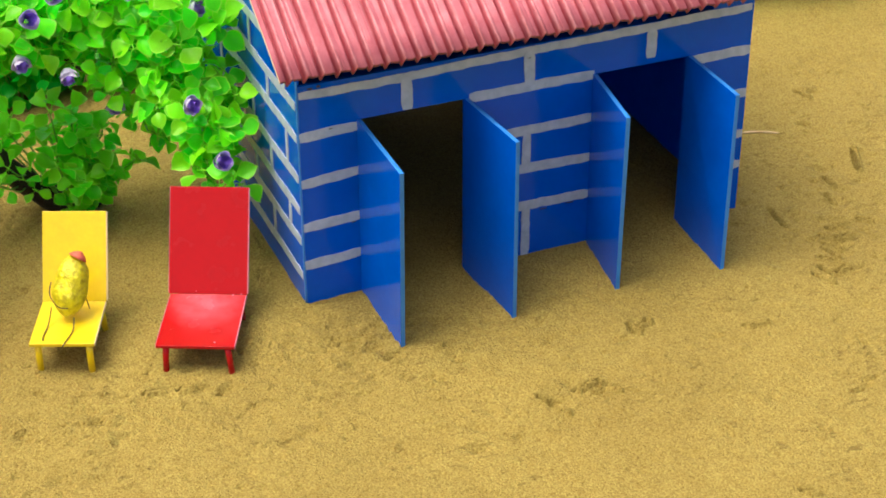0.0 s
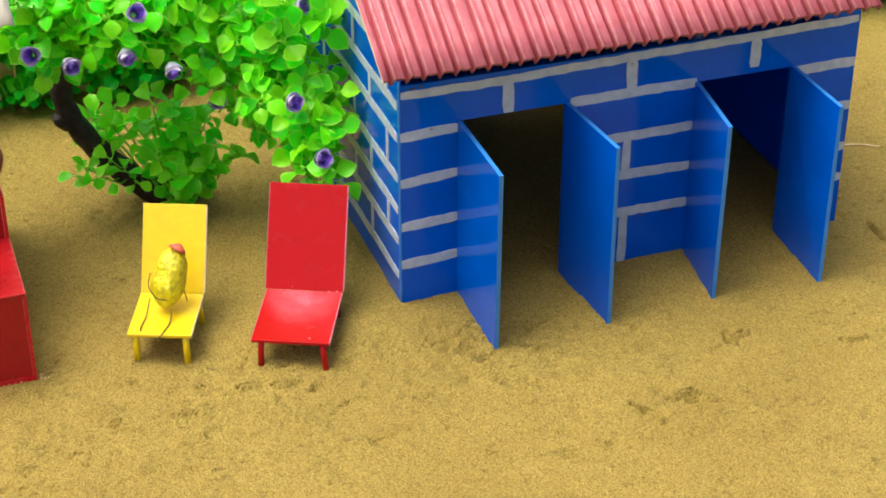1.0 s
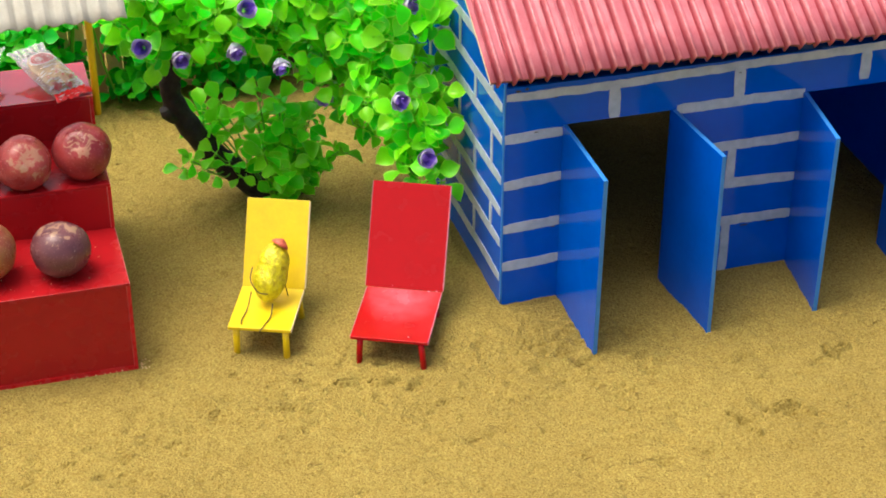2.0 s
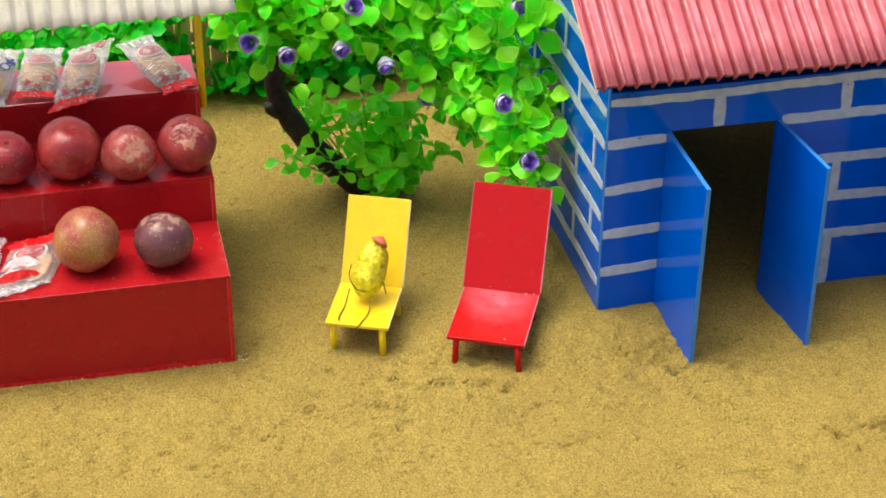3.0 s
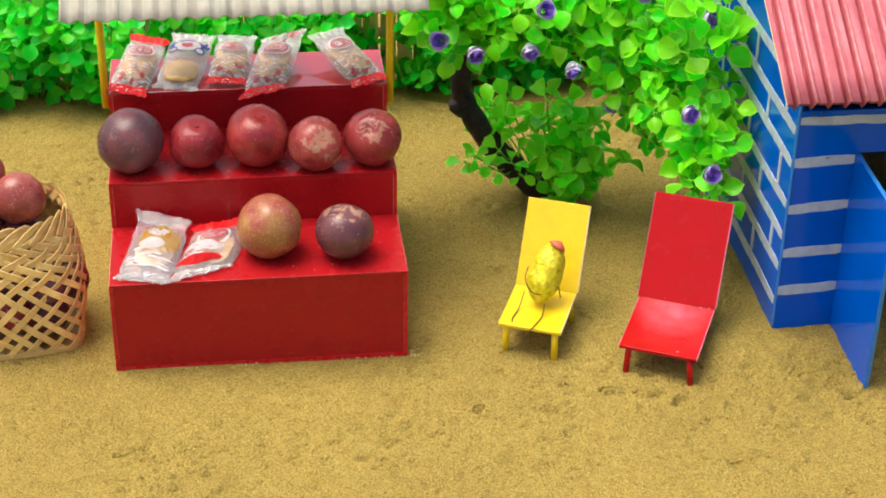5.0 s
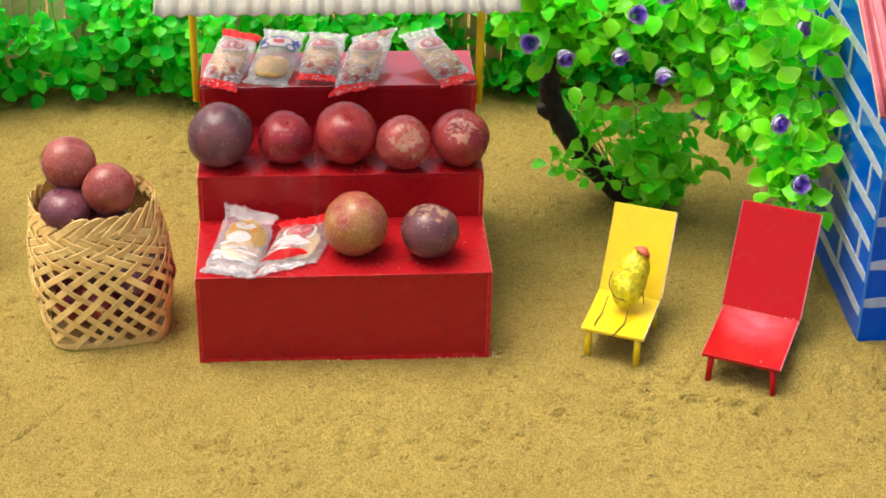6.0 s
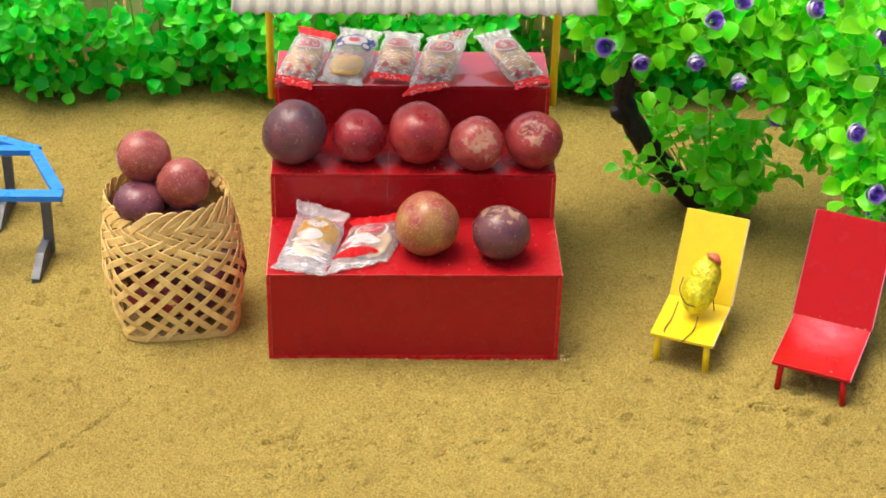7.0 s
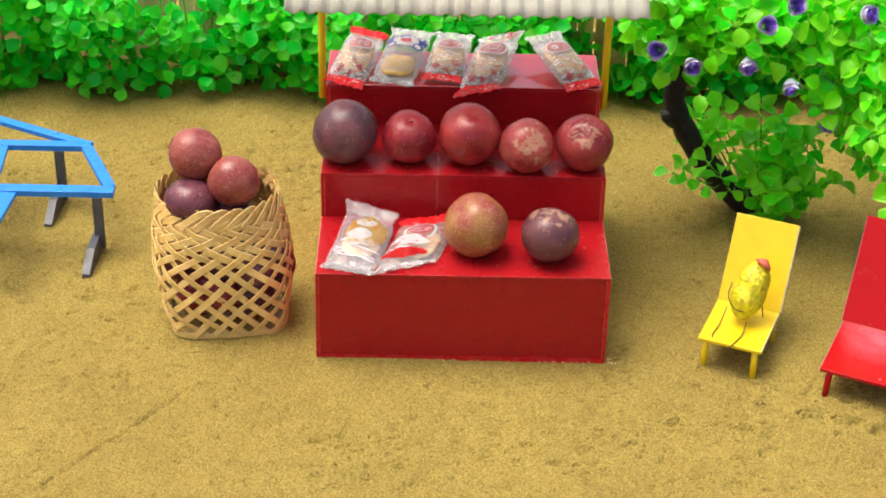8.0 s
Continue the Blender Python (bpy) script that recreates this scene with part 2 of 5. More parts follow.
CHAIR_RED = material("bright_red_paint", (0.40, 0.006, 0.009), 0.2, (0.35, 0.005, 0.008), 50, 0.5, bump=0.05, bump_scale=200, sheen=0.2)
def sheen_red():
    """Red gloss paint, with a pale sheen painted in where the seat meets the back."""
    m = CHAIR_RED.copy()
    m.name = "sheen_red_paint"
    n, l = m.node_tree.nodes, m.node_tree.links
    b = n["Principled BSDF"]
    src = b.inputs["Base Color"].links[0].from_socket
    # soft pale spot mixed into the base colour as the seat's sheen
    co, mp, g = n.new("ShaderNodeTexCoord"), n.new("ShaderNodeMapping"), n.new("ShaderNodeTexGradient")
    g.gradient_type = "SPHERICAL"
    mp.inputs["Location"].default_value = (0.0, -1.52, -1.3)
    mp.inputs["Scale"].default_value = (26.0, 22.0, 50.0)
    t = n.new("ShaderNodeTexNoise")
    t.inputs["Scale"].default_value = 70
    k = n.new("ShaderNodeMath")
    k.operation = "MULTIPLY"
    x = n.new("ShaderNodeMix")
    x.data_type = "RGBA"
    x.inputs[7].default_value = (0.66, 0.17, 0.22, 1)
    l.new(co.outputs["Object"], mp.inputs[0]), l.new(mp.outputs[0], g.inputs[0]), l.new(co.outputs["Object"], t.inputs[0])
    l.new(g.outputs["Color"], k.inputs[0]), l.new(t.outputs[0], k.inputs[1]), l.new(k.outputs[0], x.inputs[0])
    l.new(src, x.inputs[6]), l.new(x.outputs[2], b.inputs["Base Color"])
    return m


SHEEN_RED = sheen_red()
PALE_RED_EDGE = material("scuffed_red_edge", (0.6, 0.14, 0.2), 0.5, (0.65, 0.35, 0.4), 200, 0.8)
YELLOW = material("yellow_paint", (0.74, 0.555, 0.004), 0.38, (0.65, 0.455, 0.004), 60, 0.6, bump=0.1, bump_scale=250)
PALE_EDGE = material("cream_board_edge", (0.78, 0.68, 0.42), 0.6, scale=120)
CARD = material("cream_card", (0.57, 0.575, 0.50), 0.75, (0.47, 0.455, 0.38), 60, 0.7, bump=0.15, bump_scale=600, through=0.42)
LEAF = material("bright_green_leaf", (0.21, 0.90, 0.010), 0.36, (0.09, 0.74, 0.008), 120, 0.7, sheen=0.42, random_value=0.32, random_hue=0.025, through=0.55)
LEAF_MASS = material("bright_green_foliage", (0.21, 0.90, 0.010), 0.36, (0.09, 0.74, 0.008), 120, 0.7, sheen=0.42, random_value=0.32, random_hue=0.025, through=0.55, island=True)
HEDGE_LEAF = material("deep_green_leaf", (0.062, 0.79, 0.021), 0.42, (0.031, 0.61, 0.014), 120, 0.7, sheen=0.4, random_value=0.28, random_hue=0.02, through=0.58)
HEDGE_MASS = material("deep_green_foliage", (0.062, 0.79, 0.021), 0.42, (0.031, 0.61, 0.014), 120, 0.7, sheen=0.4, random_value=0.28, random_hue=0.02, through=0.58, island=True)
BUSH_LEAF = material("mid_green_leaf", (0.20, 0.88, 0.012), 0.36, (0.11, 0.72, 0.010), 120, 0.7, sheen=0.42, random_value=0.18, random_hue=0.02, through=0.52)
LEAF_RIM = material("pale_leaf_rim", (0.36, 0.88, 0.04), 0.4, (0.26, 0.78, 0.03), 120, 0.7, random_value=0.15, through=0.4)
HEDGE_RIM = material("hedge_leaf_rim", (0.10, 0.76, 0.04), 0.4, (0.06, 0.62, 0.03), 120, 0.7, random_value=0.2, through=0.4)
STEM = material("green_stem", (0.13, 0.46, 0.03), 0.45, scale=100)
BARK = material("dark_bark", (0.020, 0.013, 0.009), 0.75, (0.008, 0.005, 0.004), 90, 0.9, bump=0.7, bump_scale=260)
PURPLE = material("purple_petal", (0.33, 0.20, 0.80), 0.5, (0.17, 0.08, 0.60), 200, 0.8, random_value=0.15)
LILAC = material("pale_lilac_petal", (0.82, 0.79, 0.90), 0.55, (0.50, 0.42, 0.80), 120, 0.8)
STRAW = material("split_bamboo", (0.78, 0.57, 0.22), 0.34, (0.60, 0.38, 0.11), 110, 0.8, bump=0.25, bump_scale=300, random_value=0.14, random_hue=0.006)
FRAME_BLUE = material("sky_blue_paint", (0.008, 0.21, 0.74), 0.35, (0.005, 0.16, 0.6), 60, 0.6, bump=0.1, bump_scale=300)
GREY = material("dark_grey_plastic", (0.075, 0.085, 0.105), 0.45, (0.04, 0.045, 0.055), 90, 0.7, bump=0.1)
PEANUT = material("yellow_shell", (0.76, 0.72, 0.008), 0.38, (0.36, 0.30, 0.006), 220, 0.9, bump=1.0, bump_scale=260)
WIRE = material("dark_wire", (0.06, 0.045, 0.02), 0.5)
CAP = material("coral_cap", (0.62, 0.13, 0.07), 0.5)
FENCE = material("pale_fence_wood", (0.84, 0.66, 0.40), 0.7, (0.66, 0.46, 0.24), 70, 0.9, bump=0.4, bump_scale=200, random_value=0.2)
FILM = film_material("clear_film", (0.97, 0.95, 0.95), 0.18)
WHITE_FILM = film_material("frosted_film", (0.80, 0.80, 0.87), 0.24)
RED_FILM = film_material("red_film", (0.72, 0.012, 0.014), 0.98)
RED_PRINT = material("red_print", (0.62, 0.05, 0.08), 0.4, (0.70, 0.24, 0.26), 500, 0.9)
PINK_PRINT = material("pink_print", (0.56, 0.16, 0.17), 0.4, (0.66, 0.34, 0.33), 420, 0.9)
BLUE_PRINT = material("blue_print", (0.05, 0.12, 0.42), 0.4)
WHITE_PRINT = material("white_print", (0.84, 0.82, 0.83), 0.4, (0.72, 0.70, 0.72), 300, 0.8)
ORANGE_PRINT = material("orange_print", (0.75, 0.36, 0.06), 0.4)
TAN_PRINT = material("tan_print", (0.66, 0.46, 0.18), 0.4, (0.56, 0.34, 0.10), 120, 0.8)
CANDY = material("cream_candy", (0.66, 0.45, 0.20), 0.35, (0.48, 0.26, 0.12), 160, 0.9)
YELLOW_CANDY = material("amber_candy", (0.64, 0.42, 0.09), 0.3, (0.46, 0.25, 0.05), 120, 0.8)
WHITE_CANDY = material("white_candy", (0.66, 0.50, 0.28), 0.45, (0.58, 0.36, 0.16), 90, 0.9)


# ---- mesh helpers ----
def finish(bm, name, mat, smooth):
    me = bpy.data.meshes.new(name)
    bm.normal_update()
    bm.to_mesh(me)
    bm.free()
    for x in mat if isinstance(mat, (list, tuple)) else (mat,):
        me.materials.append(x)
    if smooth:
        me.shade_smooth()
    return me


def part(name, bm, mat, parent, label="", smooth=False):
    ob = new(name, bm if isinstance(bm, bpy.types.Mesh) else finish(bm, name, mat, smooth))
    ob.parent = parent
    return tagged(ob, label)


def thing(name, m, label, category, group="", kind=""):
    ob = new(name)
    ob.empty_display_size = 0.02
    ob.matrix_world = m
    return tagged(ob, label, category, group, kind)


def box(bm, lo, hi, m=None, bevel=0.0, mat=0):
    """A box from corner to corner, with softened edges."""
    c = [(a + b) / 2 for a, b in zip(lo, hi)]
    s = [abs(b - a) for a, b in zip(lo, hi)]
    made = bmesh.ops.create_cube(bm, size=1.0, matrix=(m or Matrix()) @ Matrix.Translation(c) @ Matrix.Diagonal((*s, 1)))["verts"]
    faces = list({f for v in made for f in v.link_faces})
    for f in faces:
        f.material_index = mat
    if bevel:
        bmesh.ops.bevel(bm, geom=list({e for v in made for e in v.link_edges}), offset=bevel, segments=2, affect="EDGES", profile=0.5)
    return faces


def slab(lo, hi, bevel=0.0004, m=None):
    bm = bmesh.new()
    box(bm, lo, hi, m, bevel)
    return bm


def tube(bm, points, radii, sides=8, mat=0):
    """A round bar along points, of a radius at each."""
    pts = [Vector(p) for p in points]
    rings, ref = [], Vector((0.31, 0.17, 0.93)).normalized()
    for i, p in enumerate(pts):
        d = (pts[min(i + 1, len(pts) - 1)] - pts[max(i - 1, 0)]).normalized()
        u = d.cross(ref).normalized()
        v = d.cross(u)
        r = radii[i] if isinstance(radii, (list, tuple)) else radii
        rings.append([bm.verts.new(p + r * (math.cos(a) * u + math.sin(a) * v)) for a in (k * math.tau / sides for k in range(sides))])
    for a, b in zip(rings, rings[1:]):
        for k in range(sides):
            f = bm.faces.new((a[k], a[(k + 1) % sides], b[(k + 1) % sides], b[k]))
            f.material_index, f.smooth = mat, True
    for ring, flip in ((rings[0], False), (rings[-1], True)):
        bm.faces.new(ring if flip else ring[::-1]).material_index = mat
    return rings


def smooth_line(points, n):
    """Catmull-Rom curve through points."""
    p = [Vector(q) for q in points]
    p = [2 * p[0] - p[1], *p, 2 * p[-1] - p[-2]]
    out = []
    for i in range(n + 1):
        s = i / n * (len(p) - 3)
        k = min(int(s), len(p) - 4)
        t = s - k
        a, b, c, d = p[k : k + 4]
        out.append(0.5 * (2 * b + (c - a) * t + (2 * a - 5 * b + 4 * c - d) * t * t + (3 * b - a - 3 * c + d) * t ** 3))
    return out


def make_ground():
    def spread(lo, hi, step, far):
        inner = list(np.arange(lo, hi + step / 2, step))
        out, d, x = [], step, hi
        while x < far:
            d *= 1.5
            x += d
            out.append(x)
        low, d, x = [], step, lo
        while x > -far:
            d *= 1.5
            x -= d
            low.append(x)
        return np.array(low[::-1] + inner + out)

    xs, ys = spread(-0.62, 1.28, 0.0016, 400.0), spread(-0.42, 0.60, 0.0015, 400.0)
    gx, gy = np.meshgrid(xs, ys)
    rng = np.random.default_rng(4)
    z = np.zeros_like(gx)
    for wave, height, count in ((0.30, 0.0010, 10), (0.11, 0.0007, 14), (0.045, 0.00045, 22), (0.02, 0.0003, 30)):
        for _ in range(count):
            a, p = rng.uniform(0, math.tau), rng.uniform(0, math.tau)
            k = math.tau / (wave * rng.uniform(0.7, 1.4))
            z += height / math.sqrt(count) * np.sin(k * (gx * math.cos(a) + gy * math.sin(a)) + p)
    # scuffs, pits and crumbs of damp sand
    for _ in range(1100):
        x, y = rng.uniform(-0.7, 1.4), rng.uniform(-0.44, 0.66)
        r, h, a, e = 0.0025 + 0.007 * rng.random() ** 2.4, rng.uniform(-0.0036, 0.0026), rng.uniform(0, 3.14), rng.uniform(1.2, 2.8)
        i0, i1 = np.searchsorted(xs, (x - 4 * r * e, x + 4 * r * e))
        j0, j1 = np.searchsorted(ys, (y - 4 * r * e, y + 4 * r * e))
        dx, dy = gx[j0:j1, i0:i1] - x, gy[j0:j1, i0:i1] - y
        u, v = (dx * math.cos(a) + dy * math.sin(a)) / (r * e), (dy * math.cos(a) - dx * math.sin(a)) / r
        q = u * u + v * v
        z[j0:j1, i0:i1] += h * (1 - 0.9 * q) * np.exp(-q)
    # deeper dents where things were pressed in
    for x, y, r, h in ((0.594, -0.213, 0.010, -0.005), (0.62, -0.19, 0.008, -0.003), (0.70, -0.185, 0.009, -0.003), (0.71, -0.10, 0.014, -0.003), (0.345, -0.09, 0.007, -0.003),
                       (1.02, 0.05, 0.016, -0.005), (1.04, 0.01, 0.012, -0.004), (1.0, -0.02, 0.012, -0.004), (0.55, -0.06, 0.018, -0.003), (0.46, -0.10, 0.016, -0.002),
                       (0.31, -0.10, 0.006, -0.003), (0.20, -0.03, 0.012, -0.002), (0.56, -0.25, 0.02, -0.002), (-0.05, -0.12, 0.02, -0.0015), (0.10, -0.16, 0.02, -0.0015)):
        q = ((gx - x) ** 2 + (gy - y) ** 2) / (r * r)
        z += h * (1 - 0.6 * q) * np.exp(-q)
    # small lumps and pits kicked up in loose patches
    loose = np.random.default_rng(17)
    for cx, cy, sx, sy, count in ((-0.33, 0.27, 0.10, 0.09, 130), (-0.14, 0.36, 0.10, 0.05, 70), (-0.30, 0.02, 0.06, 0.05, 50), (0.20, 0.20, 0.05, 0.10, 60), (0.40, -0.07, 0.12, 0.03, 110), (0.62, -0.14, 0.16, 0.05, 90),
                                  (0.97, -0.03, 0.06, 0.09, 120), (1.06, 0.16, 0.06, 0.10, 70), (0.30, -0.16, 0.20, 0.04, 90), (-0.05, -0.17, 0.16, 0.04, 90)):
        for _ in range(count):
            x, y, r = loose.normal(cx, sx), loose.normal(cy, sy), 0.0020 + 0.0030 * loose.random() ** 2
            e, h, a = loose.uniform(1.0, 2.2), loose.choice((-0.0034, 0.0026)) * loose.uniform(0.5, 1.2), loose.uniform(-0.6, 0.6)
            i0, i1 = np.searchsorted(xs, (x - 4 * r * e, x + 4 * r * e))
            j0, j1 = np.searchsorted(ys, (y - 4 * r * e, y + 4 * r * e))
            dx, dy = gx[j0:j1, i0:i1] - x, gy[j0:j1, i0:i1] - y
            u, v = (dx * math.cos(a) + dy * math.sin(a)) / (r * e), (dy * math.cos(a) - dx * math.sin(a)) / r
            z[j0:j1, i0:i1] += h * np.exp(-(u * u + v * v))
    # crumbly grain: rough in some stretches, swept smooth in others
    def soften(a, times):
        for _ in range(times):
            a = (a + np.roll(a, 1, 0) + np.roll(a, -1, 0) + np.roll(a, 1, 1) + np.roll(a, -1, 1)) / 5
        return a

    rough = np.zeros_like(gx)
    for _ in range(16):
        a, p, k = rng.uniform(0, math.tau), rng.uniform(0, math.tau), math.tau / rng.uniform(0.07, 0.35)
        rough += np.sin(k * (gx * math.cos(a) + 1.8 * gy * math.sin(a)) + p)
    rough = np.clip(0.45 + 0.16 * rough, 0.12, 1.3)
    rough += 0.9 * np.exp(-((gx - 0.36) / 0.20) ** 2 - ((gy + 0.045) / 0.055) ** 2) + 0.5 * np.exp(-((gx - 0.62) / 0.14) ** 2 - ((gy + 0.10) / 0.06) ** 2)
    fine, mid, wide = rng.normal(size=z.shape), soften(rng.normal(size=z.shape), 2), soften(rng.normal(size=z.shape), 9)
    z += rough * (0.00018 * fine + 0.00095 * mid) + 0.0018 * rough * wide
    # pressed marks, a dragged line and short tread grooves
    def groove(ax, ay, bx, by, r, h):
        i0, i1 = np.searchsorted(xs, (min(ax, bx) - 4 * r, max(ax, bx) + 4 * r))
        j0, j1 = np.searchsorted(ys, (min(ay, by) - 4 * r, max(ay, by) + 4 * r))
        x, y = gx[j0:j1, i0:i1], gy[j0:j1, i0:i1]
        n2 = (bx - ax) ** 2 + (by - ay) ** 2
        s = np.clip(((x - ax) * (bx - ax) + (y - ay) * (by - ay)) / n2, 0, 1)
        q = ((x - ax - s * (bx - ax)) ** 2 + (y - ay - s * (by - ay)) ** 2) / (r * r)
        z[j0:j1, i0:i1] += h * (1 - 0.7 * q) * np.exp(-q)

    for x, y in ((0.7109, -0.1409), (0.5346, -0.1233), (0.5167, -0.1411), (0.6366, -0.2108), (0.594, -0.2132), (0.2957, -0.0677), (0.3482, -0.0897), (0.325, -0.078), (0.4614, -0.0553), (0.4842, -0.0505),
                 (0.47, -0.075), (0.50, -0.095), (0.842, -0.2883), (0.509, -0.2488), (0.1692, -0.0906), (0.1283, -0.0761), (0.23, -0.085), (1.0529, 0.141), (1.0974, 0.1947), (-0.2117, 0.3084), (-0.3438, 0.0948), (0.255, -0.06), (0.20, -0.035)):
        for _ in range(3):
            a, r = rng.uniform(-0.5, 0.3), rng.uniform(0.0030, 0.0048)
            px, py, e = x + rng.uniform(-0.010, 0.010), y + rng.uniform(-0.007, 0.007), rng.uniform(0.004, 0.011)
            groove(px, py, px + e * math.cos(a), py + e * math.sin(a), r, rng.uniform(-0.0042, -0.0018))
    # tread pattern beside the house and single scrapes
    for ax, ay, bx, by in ((0.958, -0.058, 0.978, -0.059), (0.944, -0.068, 0.953, -0.081), (0.953, -0.081, 0.968, -0.08), (0.939, -0.081, 0.948, -0.096), (0.934, -0.09, 0.936, -0.108), (0.922, -0.102, 0.933, -0.123),
                           (0.913, -0.116, 0.916, -0.131), (0.923, -0.13, 0.936, -0.128), (0.901, -0.127, 0.908, -0.143), (1.011, 0.029, 1.009, 0.013), (0.992, -0.003, 0.99, -0.019), (1.071, 0.069, 1.049, 0.028),
                           (0.995, -0.055, 1.002, -0.064), (1.086, 0.202, 1.09, 0.186), (0.926, -0.006, 0.922, -0.038), (0.585, -0.2, 0.598, -0.227), (0.618, -0.203, 0.642, -0.199), (0.638, -0.203, 0.651, -0.217),
                           (0.704, -0.134, 0.705, -0.147), (0.711, -0.139, 0.724, -0.133), (0.799, -0.174, 0.818, -0.176), (0.722, -0.39, 0.73, -0.397), (0.284, -0.068, 0.299, -0.067), (0.312, -0.073, 0.321, -0.076)):
        groove(ax, ay, bx, by, 0.0026, -0.0125)
        groove(ax + 0.001, ay - 0.0045, bx + 0.001, by - 0.0048, 0.0026, 0.0055)
    for k in range(16):
        s = k / 15
        x, y = -0.3263 + 0.0909 * s + rng.uniform(-0.0015, 0.0015), -0.1804 + 0.1219 * s
        groove(x, y, x + 0.007, y + 0.009, 0.0028, rng.uniform(-0.0026, -0.0004))
    for _ in range(130):
        x, y = rng.normal(-0.02, 0.07), rng.normal(-0.118, 0.014)
        groove(x, y, x + rng.uniform(0.003, 0.010), y + rng.uniform(-0.002, 0.003), 0.0028, rng.uniform(-0.0034, 0.0014))
    near = (np.abs(gx) < SW + 0.008) & (gy > -0.006) & (gy < 0.27) | (gx > HX0 - 0.008) & (gx < HX1 + 0.008) & (gy > 0.002)
    z = np.where(near, np.clip(z, -0.0012, 0.0006), z)
    fade = np.clip(1.5 - np.hypot(gx - 0.35, gy) / 2.0, 0, 1)
    z *= fade
    nx, ny = len(xs), len(ys)
    verts = np.stack((gx, gy, z), -1).reshape(-1, 3)
    idx = np.arange(nx * ny).reshape(ny, nx)
    quads = np.stack((idx[:-1, :-1], idx[:-1, 1:], idx[1:, 1:], idx[1:, :-1]), -1).reshape(-1, 4)
    me = bpy.data.meshes.new("ground")
    me.vertices.add(len(verts))
    me.vertices.foreach_set("co", verts.ravel())
    me.loops.add(quads.size)
    me.loops.foreach_set("vertex_index", quads.ravel().astype(np.int32))
    me.polygons.add(len(quads))
    me.polygons.foreach_set("loop_start", np.arange(0, quads.size, 4, dtype=np.int32))
    me.update(calc_edges=True)
    me.shade_smooth()
    me.materials.append(SAND)
    tagged(new("ground", me), "yellow ochre sand, scuffed and lightly dented", "ground", kind="structure")


HX0, HX1, HY0, HY1, EAVE = 0.453, 0.897, 0.010, 0.400, 0.232
SW, S1, S2, S3 = 0.125, 0.086, 0.130, 0.169
make_ground()

# ---- house ----
T = 0.004
SLOPE = math.tan(radians(31))
ROOF_Y, ROOF_Z = -0.030, 0.240
RIDGE_Y = (HY0 + HY1) / 2


def roof_z(y):
    """Height of the roof's underside over y."""
    return ROOF_Z - 0.004 + SLOPE * (min(y, 2 * RIDGE_Y - y) - ROOF_Y)


def prism(points, depth):
    """A board with an outline in its x-z plane, from y 0 to depth."""
    bm = bmesh.new()
    a = [bm.verts.new((x, 0, z)) for x, z in points]
    b = [bm.verts.new((x, depth, z)) for x, z in points]
    bm.faces.new(a), bm.faces.new(b[::-1])
    for i in range(len(a)):
        j = (i + 1) % len(a)
        bm.faces.new((a[j], a[i], b[i], b[j]))
    bmesh.ops.recalc_face_normals(bm, faces=bm.faces)
    return bm


def brush_line(parent, a, b, width, rng, face, proud=0.0005):
    """One hand-painted joint line between two places of a wall (along, up), standing a little proud. face turns (along, up, out) into the wall's own place."""
    bm = bmesh.new()
    a, b = Vector(a), Vector(b)
    d = (b - a).normalized()
    u = Vector((-d.y, d.x))
    n = max(5, int((b - a).length / 0.006))
    rows, drift = [], 0.0
    for i in range(n + 1):
        s = i / n
        end = min(1.0, 4 * min(s, 1 - s) + 0.82)
        drift += rng.uniform(-0.00035, 0.00035)
        lo, hi = (-width / 2 * end + drift + rng.uniform(-0.0004, 0.0004)), (width / 2 * end + drift + rng.uniform(-0.0004, 0.0004))
        p = a.lerp(b, s)
        rows.append([bm.verts.new(face(*(p + u * k), o)) for k, o in ((lo, 0.0), (lo, proud), (hi, proud), (hi, 0.0))])
    for r, q in zip(rows, rows[1:]):
        for k in range(3):
            bm.faces.new((r[k], q[k], q[k + 1], r[k + 1]))
    bm.faces.new(rows[0]), bm.faces.new(rows[-1][::-1])
    bmesh.ops.recalc_face_normals(bm, faces=bm.faces)
    return part("mortar_line", bm, MORTAR, parent)


